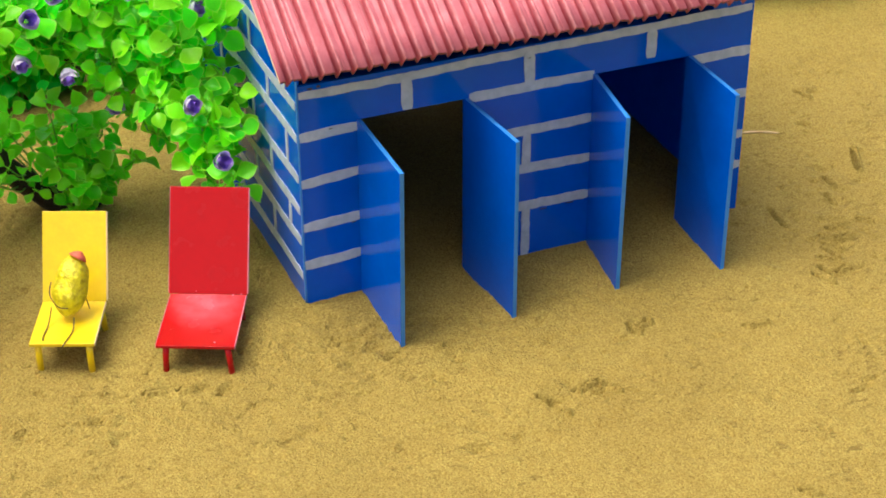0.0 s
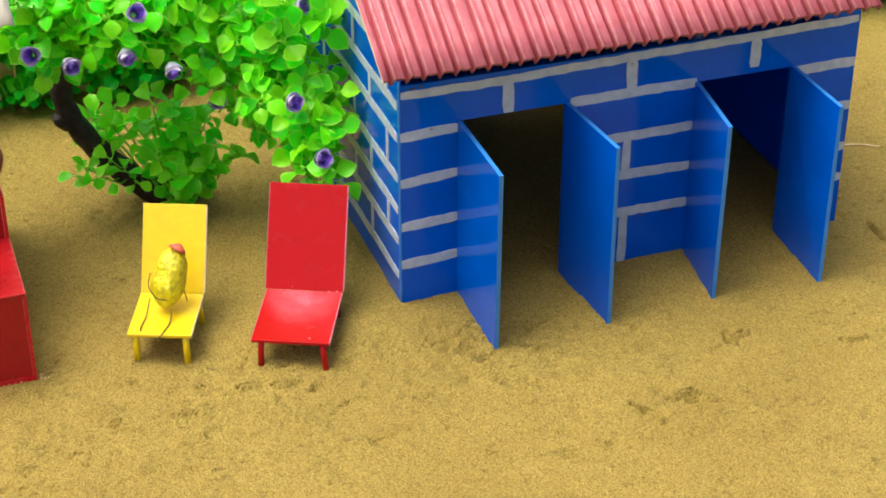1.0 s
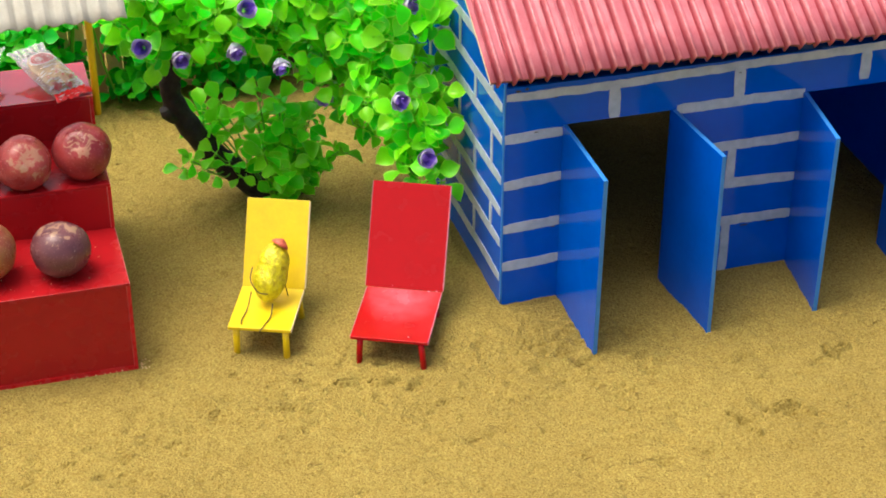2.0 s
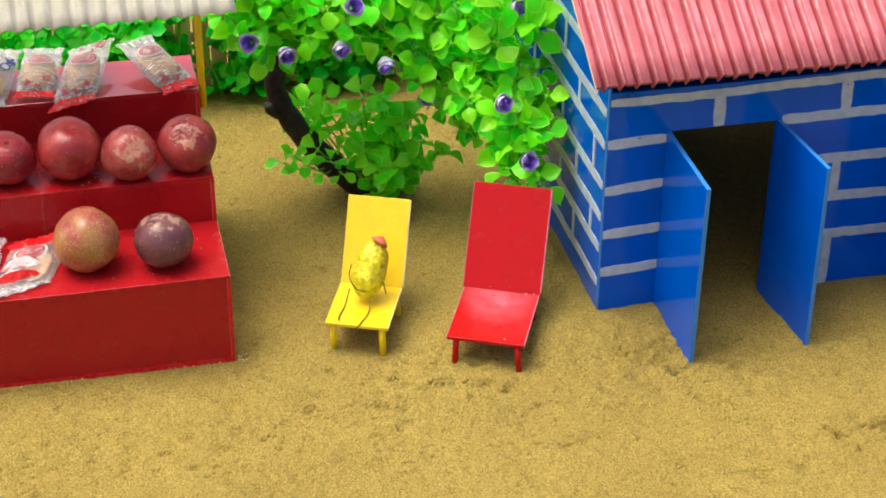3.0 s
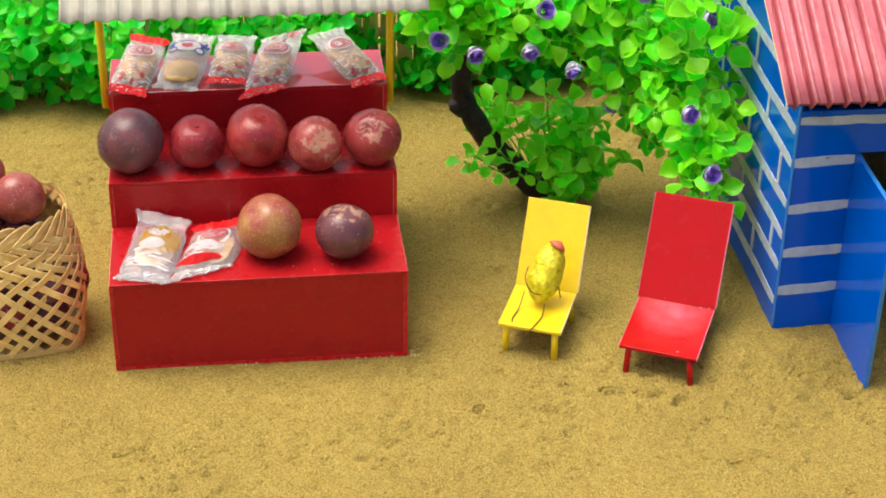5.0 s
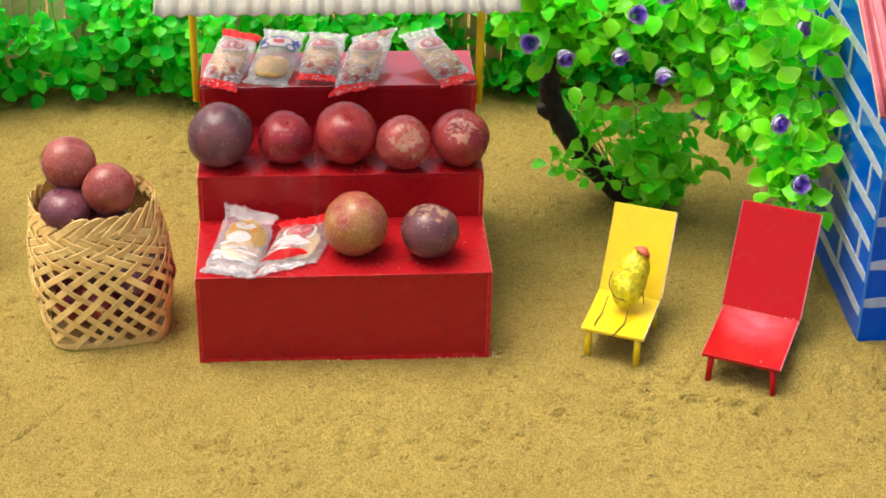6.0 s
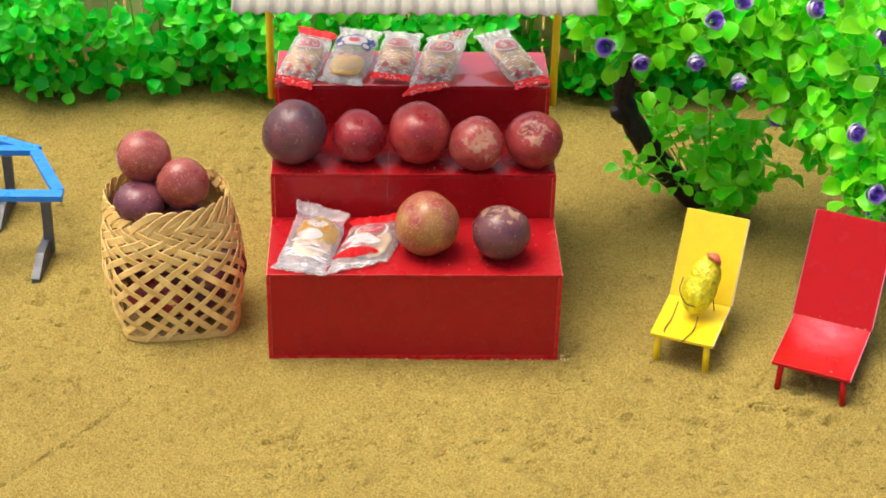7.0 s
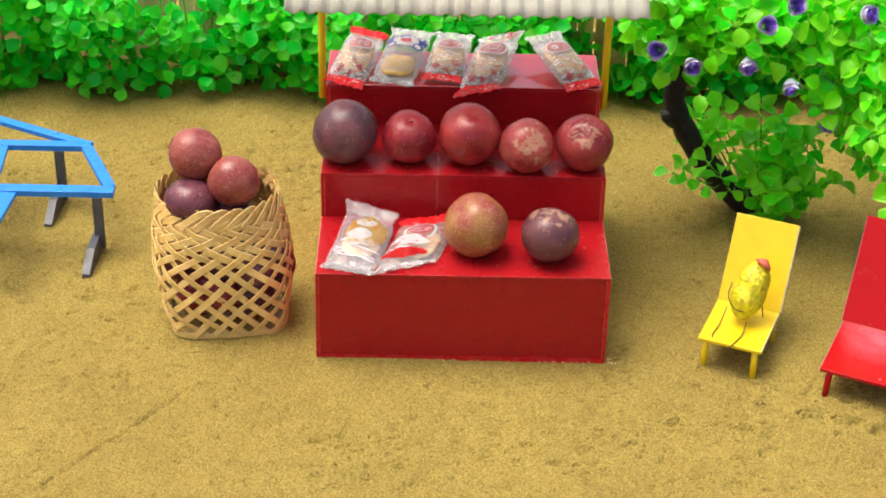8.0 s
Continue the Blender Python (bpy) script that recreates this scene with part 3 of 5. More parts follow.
def corrugated(x0, x1, run, rise, thick, period, depth):
    """A corrugated sheet: waves along x, from (0, 0) to (run, rise) in y and z, with a cut edge."""
    bm = bmesh.new()
    cols = []
    steps = int(round((x1 - x0) / period * 28))
    rng = random.Random(3)
    length = math.hypot(run, rise)
    ny, nz = -rise / length, run / length
    for i in range(steps + 1):
        x = x0 + (x1 - x0) * i / steps
        turn = (x - x0) / period % 1.0
        w = math.cos(math.tau * turn)
        if period < 0.015:
            # flat ribs, with a lip added to catch light beside each narrow groove
            w = max(-1.0, min(1.0, 3.4 * w + 2.6)) + 0.35 * math.exp(-((turn - 0.74) / 0.075) ** 2)
        h = depth * 0.5 * (1 + w)
        j = rng.uniform(-0.00022, 0.00022)
        col = []
        for k in range(9):
            s = k / 8
            wob = 0.0005 * math.sin(9 * s + 0.3 * i) + (j if k else 2 * j)
            y, z = run * s, rise * s
            col.append((Vector((x, y + ny * (h + wob), z + nz * (h + wob))), Vector((x, y + ny * (h + wob - thick), z + nz * (h + wob - thick)))))
        cols.append([(bm.verts.new(a), bm.verts.new(b)) for a, b in col])
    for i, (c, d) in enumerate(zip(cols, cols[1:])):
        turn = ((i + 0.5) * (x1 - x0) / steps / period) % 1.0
        # highlight painted pale on the lips, shade painted deep red in the grooves
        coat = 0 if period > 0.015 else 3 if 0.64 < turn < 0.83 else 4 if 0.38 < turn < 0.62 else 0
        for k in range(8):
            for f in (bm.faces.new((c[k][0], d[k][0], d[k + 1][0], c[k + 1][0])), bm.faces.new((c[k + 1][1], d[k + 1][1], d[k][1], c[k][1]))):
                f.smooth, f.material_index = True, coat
        for k, flip in ((0, False), (8, True)):
            q = (c[k][1], d[k][1], d[k][0], c[k][0])
            bm.faces.new(q[::-1] if flip else q).material_index = 1
    for c, flip in ((cols[0], True), (cols[-1], False)):
        for k in range(8):
            q = (c[k][0], c[k][1], c[k + 1][1], c[k + 1][0])
            bm.faces.new(q[::-1] if flip else q).material_index = 2
    bmesh.ops.recalc_face_normals(bm, faces=bm.faces)
    return bm


def make_house():
    house = thing("toy_house", pose(HX0, HY0, 0), "glossy blue model house with painted grey joints and open doors", "house")
    w, d = HX1 - HX0, HY1 - HY0
    doors = ((0.0570, 0.1545), (0.2840, 0.3780))
    top, slot_top, slot_end = 0.175, 0.2158, 0.402
    # front board with two doorways and a slot under the eaves
    cuts_x = [0, doors[0][0], doors[0][1], doors[1][0], doors[1][1], slot_end, w]
    bm = bmesh.new()

    def solid(i, j):
        return not (j == 0 and i in (1, 3)) and not (j == 2 and i < 5)
    cuts_z = [-0.01, top, slot_top, roof_z(HY0) - 0.001]
    grid = {}

    def vert(i, j, y):
        if (i, j, y) not in grid:
            grid[i, j, y] = bm.verts.new((cuts_x[i], y, cuts_z[j]))
        return grid[i, j, y]
    for i in range(6):
        for j in range(3):
            if not solid(i, j):
                continue
            for y in (0, T):
                q = [vert(i, j, y), vert(i + 1, j, y), vert(i + 1, j + 1, y), vert(i, j + 1, y)]
                bm.faces.new(q if y == 0 else q[::-1])
            for (a, b), (p, q) in ((((i, j), (i + 1, j)), (i, j - 1)), (((i + 1, j), (i + 1, j + 1)), (i + 1, j)), (((i + 1, j + 1), (i, j + 1)), (i, j + 1)), (((i, j + 1), (i, j)), (i - 1, j))):
                if 0 <= p < 6 and 0 <= q < 3 and solid(p, q):
                    continue
                bm.faces.new((vert(*b, 0), vert(*a, 0), vert(*a, T), vert(*b, T)))
    bmesh.ops.recalc_face_normals(bm, faces=bm.faces)
    front = part("front_wall", bm, BLUE, house)
    gable = [(T + 0.00005, -0.01), (d, -0.01), (d, roof_z(HY1) - 0.001), (d / 2, roof_z(RIDGE_Y) - 0.001), (T + 0.00005, roof_z(HY0 + T) - 0.001)]
    turn = Matrix(((0, 1, 0, 0), (1, 0, 0, 0), (0, 0, 1, 0), (0, 0, 0, 1)))
    sides = []
    for name, x in (("left_wall", 0.0), ("right_wall", w - T)):
        bm = prism(gable, T)
        bmesh.ops.transform(bm, matrix=Matrix.Translation((x, 0, 0)) @ turn, verts=bm.verts)
        bmesh.ops.recalc_face_normals(bm, faces=bm.faces)
        sides.append(part(name, bm, TRANSLUCENT_BLUE if x else BLUE, house))
    # back wall with a narrow slit left open, and a flat ceiling board
    up = roof_z(HY1) - 0.004
    for x0, x1, z0 in ((T + 0.0005, 0.222, -0.01), (0.222, 0.250, 0.18), (0.250, w - T - 0.0005, -0.01)):
        part("back_wall", slab((x0, d - T, z0), (x1, d, up), 0.0), BLUE, house)
    part("ceiling_board", slab((T + 0.001, T + 0.001, 0.192), (w - T - 0.001, d - T - 0.001, 0.195), 0.0), BLUE, house)
    # roof of two corrugated sheets
    run = RIDGE_Y - ROOF_Y
    sheet = corrugated(-0.0265, 0.437, run, run * SLOPE, 0.0026, 0.0142, 0.0066)
    bmesh.ops.translate(sheet, vec=(0, ROOF_Y - HY0, ROOF_Z), verts=sheet.verts)
    part("roof_sheet", sheet, (ROOF, RAW, PALE_EDGE, ROOF_LIP_LIT, ROOF_GROOVE_SHADE), house, "faded red corrugated sheet with raw brown edge")
    short = run - 0.0006
    sheet = corrugated(-0.0265, 0.437, short, short * SLOPE, 0.0026, 0.0142, 0.0066)
    bmesh.ops.transform(sheet, matrix=Matrix.Translation((0, 2 * RIDGE_Y - ROOF_Y - HY0, ROOF_Z)) @ Matrix.Diagonal((1, -1, 1, 1)), verts=sheet.verts)
    bmesh.ops.recalc_face_normals(sheet, faces=sheet.faces)
    part("roof_sheet", sheet, (ROOF, RAW, PALE_EDGE, ROOF_LIP_LIT, ROOF_GROOVE_SHADE), house, "faded red corrugated sheet with raw brown edge")
    # open doors: hinge, free edge at the foot, and how far that edge leans at the top
    for hx, hy, ex, ey, lx, ly in ((0.0552, -0.0005, 0.0560, -0.0960, -0.0020, -0.0085), (0.1562, -0.0005, 0.1638, -0.0930, 0.0002, 0.0009), (0.2822, -0.0005, 0.269, -0.088, 0.001, -0.0009), (0.3795, -0.0005, 0.3724, -0.0975, 0.0067, 0.0098)):
        a, b = Vector((hx, hy, 0)), Vector((ex, ey, 0))
        along = (b - a).normalized()
        m = Matrix.Translation(a) @ Matrix(((along.x, -along.y, 0, 0), (along.y, along.x, 0, 0), (0, 0, 1, 0), (0, 0, 0, 1)))
        bm = bmesh.new()
        box(bm, (0, -T / 2, -0.004), ((b - a).length, T / 2, 0.1755), None, 0.0003)
        for f in bm.faces:
            if f.normal.z > 0.9 or f.normal.x > 0.9:
                f.material_index = 1
        for v in bm.verts:
            lean = v.co.x / (b - a).length * max(0.0, v.co.z) / 0.1755
            v.co = m @ v.co + Vector((lx * lean, ly * lean, 0))
        part("door", bm, (BLUE, EDGE), house, "plain blue board door standing open")
    # painted joints
    rng = random.Random(11)

    def on_front(x, z, out):
        return Vector((x, -out, z))

    def on_left(y, z, out):
        return Vector((-out, y, z))

    H = 0.0096
    for z in (0.1685, 0.1230, 0.0790, 0.0405):
        brush_line(front, (0.001, z - 0.0015), (0.0545, z + 0.002), H, rng, on_front)
    brush_line(front, (0.002, 0.2068), (0.442, 0.2107), H * 0.85, rng, on_front)
    for x, z0, z1 in ((0.1005, 0.1758, 0.2075), (0.2172, 0.179, 0.209), (0.3385, 0.181, 0.209)):
        brush_line(front, (x, z0), (x, z1), 0.0105, rng, on_front, 0.0008)
    for z in (0.1755, 0.1322, 0.0942, 0.0530):
        brush_line(front, (0.159, z), (0.2815, z - 0.0015), H, rng, on_front)
    for x, z0, z1 in ((0.2155, 0.096, 0.128), (0.216, 0.002, 0.049)):
        brush_line(front, (x, z0 - 0.002), (x, z1 + 0.002), 0.0085, rng, on_front, 0.0008)
    for z in (0.1697, 0.125, 0.0827, 0.0489):
        brush_line(front, (0.381, z), (0.4435, z), H, rng, on_front)
    # dark paint scuffs beside the joints
    for x, z, w, h in ((0.012, 0.2125, 0.006, 0.0016), (0.020, 0.2135, 0.004, 0.0022), (0.046, 0.2028, 0.003, 0.001), (0.029, 0.1715, 0.004, 0.0009), (0.2165, 0.2035, 0.003, 0.0012), (0.262, 0.0462, 0.010, 0.0009), (0.234, 0.0458, 0.008, 0.0008), (0.048, 0.0745, 0.004, 0.0009)):
        bm = bmesh.new()
        ring = [(x + w / 2 * math.cos(k * 0.785) * rng.uniform(0.6, 1.2), z + h / 2 * math.sin(k * 0.785) * rng.uniform(0.6, 1.2)) for k in range(8)]
        top, low = [bm.verts.new(on_front(a, c, 0.0009)) for a, c in ring], [bm.verts.new(on_front(a, c, 0.0)) for a, c in ring]
        bm.faces.new(top)
        for k in range(8):
            bm.faces.new((top[k], low[k], low[(k + 1) % 8], top[(k + 1) % 8]))
        bmesh.ops.recalc_face_normals(bm, faces=bm.faces)
        part("paint_scuff", bm, WIRE, front)
    # rubbed, rounded front corner
    bm = bmesh.new()
    tube(bm, [(0.0006, 0.0006, 0.001 + 0.219 * i / 40) for i in range(41)], [0.0009 + 0.0004 * rng.random() for i in range(41)], 8)
    part("worn_edge", bm, EDGE, front, "scuffed pale blue corner edge")
    rows = (0.027, 0.0623, 0.0933, 0.125, 0.1647, 0.196, 0.232, 0.268, 0.305)
    for z in rows:
        lo = max(0.004, ((z + 0.006 - roof_z(HY0)) / SLOPE) + 0.003)
        hi = d - lo
        brush_line(sides[0], (lo, z), (hi, z + 0.001), 0.0095, rng, on_left)
    for k, (za, zb) in enumerate(zip(rows, rows[1:])):
        for y in np.arange(0.032 if k % 2 else 0.081, d - 0.02, 0.098):
            if zb > roof_z(HY0 + y) - 0.01:
                continue
            brush_line(sides[0], (y, za + 0.0045), (y, zb - 0.0045), 0.006, rng, on_left, 0.0008)


make_house()


# ---- market stall ----
SY2, SY3, SYB = 0.095, 0.190, 0.262


def make_stall():
    stall = thing("market_stall", pose(0, 0, 0), "glossy red stepped stall with yellow posts and cream card awning", "stall")
    t = 0.003

    def board(name, lo, hi):
        bm = bmesh.new()
        box(bm, lo, hi, None, 0.0005)
        bm.normal_update()
        for f in bm.faces:
            if f.calc_area() < 6e-5:
                f.material_index = 1
        part(name, bm, (RED_LACQUER if hi[2] == S3 else RED, RED_EDGE), stall)

    board("front_panel", (-SW + t, 0.0006, -0.004), (SW - t, t, S1 - t))
    part("bottom_strip", slab((-SW + t, 0.0, -0.003), (SW - t, 0.0005, 0.0035), 0.0001), RED_TRIM, stall)
    board("tread", (-SW, 0, S1 - t), (SW, SY2 + t, S1))
    board("riser", (-SW + t, SY2, S1), (SW - t, SY2 + t, S2 - t))
    board("tread", (-SW, SY2, S2 - t), (SW, SY3 + t, S2))
    board("riser", (-SW + t, SY3, S2), (SW - t, SY3 + t, S3 - t))
    board("tread", (-SW, SY3, S3 - t), (SW, SYB, S3))
    board("back_panel", (-SW + t, SYB - t, -0.004), (SW - t, SYB, S3 - t))
    for x in (-SW, SW - t):
        bm = prism([(0, -0.004), (SYB, -0.004), (SYB, S3 - t), (SY3, S3 - t), (SY3, S2 - t), (SY2, S2 - t), (SY2, S1 - t), (0, S1 - t)], t)
        bmesh.ops.transform(bm, matrix=Matrix.Translation((x, 0, 0)) @ Matrix(((0, 1, 0, 0), (1, 0, 0, 0), (0, 0, 1, 0), (0, 0, 0, 1))), verts=bm.verts)
        bmesh.ops.recalc_face_normals(bm, faces=bm.faces)
        part("side_panel", bm, RED_TRIM, stall)
    for s in (-1, 1):
        bm = bmesh.new()
        tube(bm, [(s * (SW + 0.0035), 0.198, z) for z in (0.146 if s > 0 else 0.152, 0.20, 0.26, 0.295)], 0.0034, 12)
        part("post", bm, YELLOW, stall, "thin round yellow post")
    run, rise = 0.112, 0.050
    sheet = corrugated(-0.156, 0.156, run, rise, 0.0012, 0.0153, 0.0036)
    bmesh.ops.translate(sheet, vec=(0, 0.128, 0.2665), verts=sheet.verts)
    part("awning", sheet, (CARD, CARD, CARD), stall, "cream corrugated card awning sloping to the front")


make_stall()


# ---- sun loungers ----
def make_lounger(name, m, width, seat, z, run, rise, paint, edge, label, leg_r):
    c = thing(name, m, label, "lounger", "sun loungers")
    h = width / 2
    bm = bmesh.new()
    box(bm, (-h, 0, z - 0.003), (h, seat, z), None, 0.0004)
    bm.normal_update()
    for f in bm.faces:
        if abs(f.normal.x) > 0.9:
            f.material_index = 1
    part("seat", bm, (SHEEN_RED if paint == CHAIR_RED else paint, edge), c)
    length, ang = math.hypot(run, rise), math.degrees(math.atan2(rise, run))
    bm = bmesh.new()
    box(bm, (-h - (0.0016 if paint == CHAIR_RED else 0.0), 0, -0.0038), (h + 0.0008, length, 0), pose(0, seat, z, ang), 0.0004)
    bm.normal_update()
    for f in bm.faces:
        if abs(f.normal.x) > 0.9:
            f.material_index = 1
    part("backrest", bm, (paint, edge), c)
    for side in (-1, 1) if paint == CHAIR_RED else (1,):
        wide = 0.0007 if side > 0 else 0.0004
        part("edge_strip", slab((side * h + (0 if side > 0 else -wide), 0.0006, z - 0.0026), (side * h + (wide if side > 0 else 0), seat - 0.001, z + 0.0003), 0.0002), edge, c)
        e = side * h + (0.0009 if side > 0 else -0.0017 - wide)
        part("edge_strip", slab((e, 0.001, -0.0034), (e + wide, length - 0.0005, 0.0003), 0.0002, pose(0, seat, z, ang)), edge, c)
    k = 1.0 if paint == CHAIR_RED else 0.2
    for x, y, lean, ly in ((-h * 0.76, 0.004, -0.001 * k, -0.002 * k), (h * 0.80, 0.004, 0.0035 * k, -0.004 * k), (-h * 0.7, seat * 0.93, -0.001, 0.006), (h * 0.82, seat * 0.93, 0.002, 0.006)):
        bm = bmesh.new()
        tube(bm, [(x, y, z - 0.003), (x + lean * 0.5, y + ly * 0.5, z / 2), (x + lean, y + ly, -0.004)], leg_r, 8)
        part("leg", bm, paint, c)
    if paint == CHAIR_RED:
        for x, y, dz, r in ((-0.011, seat + 0.002, 0.004, 0.0009), (0.022, seat - 0.001, 0.0006, 0.0009), (0.029, seat, 0.001, 0.0008), (0.016, 0.006, 0.0004, 0.0008)):
            bm = bmesh.new()
            bmesh.ops.create_icosphere(bm, subdivisions=2, radius=r, matrix=Matrix.Translation((x, y, z + dz * 0.5)) @ Matrix.Diagonal((1.3, 1, 0.6, 1)))
            part("glue_drop", bm, PALE_RED_EDGE, c, smooth=True)
    return c


make_lounger("sun_lounger", pose(0.2285, -0.0135, 0, 0, 0, -22.2), 0.055, 0.066, 0.030, 0.041, 0.067, YELLOW, PALE_EDGE,
             "small yellow painted sun lounger on sand with a peanut doll", 0.0030)
make_lounger("sun_lounger", pose(0.3325, -0.0545, 0, 0, 0, -24.6), 0.067, 0.081, 0.026, 0.049, 0.081, CHAIR_RED, PALE_RED_EDGE,
             "larger glossy red sun lounger, empty, on sand", 0.0028)


def make_peanut():
    """A plain peanut-shaped doll: one mesh."""
    bm = bmesh.new()
    rings, n = [], 20
    for i in range(17):
        s = i / 16
        r = 0.0168 * math.sin(math.pi * min(max(s, 0.004), 0.996)) ** 0.55 * (1 - 0.13 * math.exp(-((s - 0.52) / 0.16) ** 2) - 0.10 * s)
        ring = []
        for k in range(n):
            a = k * math.tau / n
            q = r * (1 + 0.045 * math.cos(5 * a + 1.2 * math.sin(5 * s)) + 0.03 * math.sin(17 * s + 2 * a))
            ring.append(bm.verts.new((q * math.cos(a), q * math.sin(a) * 0.92, 0.055 * s)))
        rings.append(ring)
    for a, b in zip(rings, rings[1:]):
        for k in range(n):
            bm.faces.new((a[k], a[(k + 1) % n], b[(k + 1) % n], b[k])).smooth = True
    bm.faces.new(rings[0][::-1]), bm.faces.new(rings[-1])
    # little cap
    tube(bm, [(0.002, -0.002, 0.0515), (0.003, -0.002, 0.0545), (0.004, -0.002, 0.0575)], [0.0085, 0.006, 0.001], 10, 1)
    body = Matrix.Translation((-0.001, 0.033, 0.0355)) @ pose(0, 0, 0, -30, 11, 0)
    bmesh.ops.transform(bm, matrix=body, verts=bm.verts)
    for pts in ([(-0.0125, 0.034, 0.045), (-0.0150, 0.026, 0.0325), (-0.017, 0.010, 0.0313), (-0.016, 0.004, 0.0312)], [(0.007, 0.028, 0.038), (0.007, 0.018, 0.0316), (0.004, 0.004, 0.0313), (0.001, -0.005, 0.0296)],
                [(0.0135, 0.042, 0.062), (0.0165, 0.040, 0.050), (0.0175, 0.045, 0.036)], [(-0.011, 0.038, 0.068), (-0.0115, 0.029, 0.060), (-0.004, 0.023, 0.052), (0.004, 0.024, 0.050)]):
        tube(bm, smooth_line(pts, 8), 0.00055, 6, 2)
    bmesh.ops.recalc_face_normals(bm, faces=bm.faces)
    ob = new("peanut_doll", finish(bm, "peanut_doll", (PEANUT, CAP, WIRE), False))
    ob.matrix_world = pose(0.2285, -0.0135, 0, 0, 0, -22.2)
    tagged(ob, "yellow peanut doll with a coral cap sitting on the yellow lounger", "doll")


make_peanut()


# ---- passion fruit ----
def make_fruit(x, y, z, r, mat, label, group, seed, squash=0.96, tilt=(0, 0), turn=None):
    rng = random.Random(seed)
    bm = bmesh.new()
    bmesh.ops.create_uvsphere(bm, u_segments=36, v_segments=22, radius=r)
    for v in bm.verts:
        d = v.co.normalized()
        k = 1 + 0.018 * math.sin(3 * math.atan2(d.y, d.x) + seed) * (1 - d.z * d.z) + 0.034 * noise.noise(d * 1.7 + Vector((seed, 0, 0)))
        k -= 0.10 * math.exp(-((1 - d.z) / 0.035)) + 0.05 * math.exp(-((1 + d.z) / 0.03))
        v.co = Vector((v.co.x, v.co.y, v.co.z * squash)) * k
    ob = new("passion_fruit", finish(bm, "passion_fruit", mat, True))
    ob.matrix_world = pose(x, y, z, tilt[0], tilt[1], rng.uniform(0, 360) if turn is None else turn)
    if seed not in (2, 3):
        return tagged(ob, label, "fruit", group)
    bm = bmesh.new()
    tube(bm, [(0, 0, r * squash * 0.86), (0.0005, 0, r * squash * 0.91), (0.0012, 0.0005, r * squash * 0.95)], [0.0022, 0.0016, 0.0013], 7)
    part("stalk", bm, mat, ob)
    return tagged(ob, label, "fruit", group)


ROW2, ROW1, HEAP = "fruit on the middle shelf", "fruit on the lower shelf", "fruit in the basket"
F_DARK = fruit_material("dusky_purple_skin", (0.070, 0.032, 0.046), (0.150, 0.052, 0.060), 0.0, 0.25, 1.0)
F_WINE = fruit_material("wine_red_skin", (0.167, 0.008, 0.016), (0.281, 0.020, 0.028), 0.0, 0.2, 2.0)
F_RED = fruit_material("red_brown_skin", (0.200, 0.011, 0.016), (0.338, 0.037, 0.034), 0.0, 0.3, 3.0)
F_SCAR = fruit_material("scarred_red_skin", (0.211, 0.023, 0.024), (0.338, 0.058, 0.051), 0.12, 0.3, 4.0, cap=0.0398)
F_SCAR2 = fruit_material("tan_blotched_skin", (0.187, 0.015, 0.021), (0.291, 0.036, 0.036), 0.0, 0.3, 5.5, cap=0.0425)
F_GOLD = fruit_material("golden_red_skin", (0.250, 0.050, 0.036), (0.290, 0.135, 0.042), 0.0, 0.9, 6.0)
F_PLUM = fruit_material("plum_skin_tan_top", (0.080, 0.026, 0.036), (0.130, 0.044, 0.050), 0.0, 0.3, 7.0, cap=0.0405)
F_ROSE = fruit_material("rosy_skin", (0.210, 0.038, 0.034), (0.300, 0.080, 0.060), 0.0, 0.5, 8.0)
F_VIOLET = fruit_material("violet_skin", (0.080, 0.022, 0.040), (0.150, 0.040, 0.055), 0.0, 0.4, 9.0)
for x, y, r, mat, label, s in (
    (-0.1043, 0.121, 0.0290, F_DARK, "dusky purple passion fruit on a red shelf", 1), (-0.0482, 0.122, 0.0240, F_WINE, "wine red passion fruit on a red shelf", 2),
    (0.0048, 0.122, 0.0278, F_RED, "large red-brown speckled passion fruit on a red shelf", 3), (0.0547, 0.109, 0.0240, F_SCAR, "reddish passion fruit with tan scars on a red shelf", 4),
    (0.1055, 0.115, 0.0253, F_SCAR2, "red passion fruit with one tan blotch on a red shelf", 5)):
    make_fruit(x, y, S2 + r * 0.95, r, mat, label, ROW2, s, tilt=({2: 22, 3: 22, 4: 52, 5: 48}.get(s, -60), 4), turn={4: 10, 5: -20, 2: 0, 3: 20}.get(s))
make_fruit(0.0104, 0.0395, S1 + 0.0268, 0.0280, F_GOLD, "golden red speckled passion fruit on a red shelf", ROW1, 6, tilt=(40, 10))
make_fruit(0.0735, 0.031, S1 + 0.0232, 0.0250, F_PLUM, "plum purple passion fruit with a tan top on a red shelf", ROW1, 7, 0.92)
make_fruit(-0.2315, 0.082, 0.1535, 0.0235, F_ROSE, "rosy speckled passion fruit heaped in the basket", HEAP, 8, tilt=(30, 0))
make_fruit(-0.1975, 0.062, 0.1385, 0.0225, F_ROSE, "rosy speckled passion fruit heaped in the basket", HEAP, 9, tilt=(70, 20))
make_fruit(-0.2345, 0.056, 0.1225, 0.0225, F_VIOLET, "violet passion fruit heaped in the basket", HEAP, 10, 0.85)


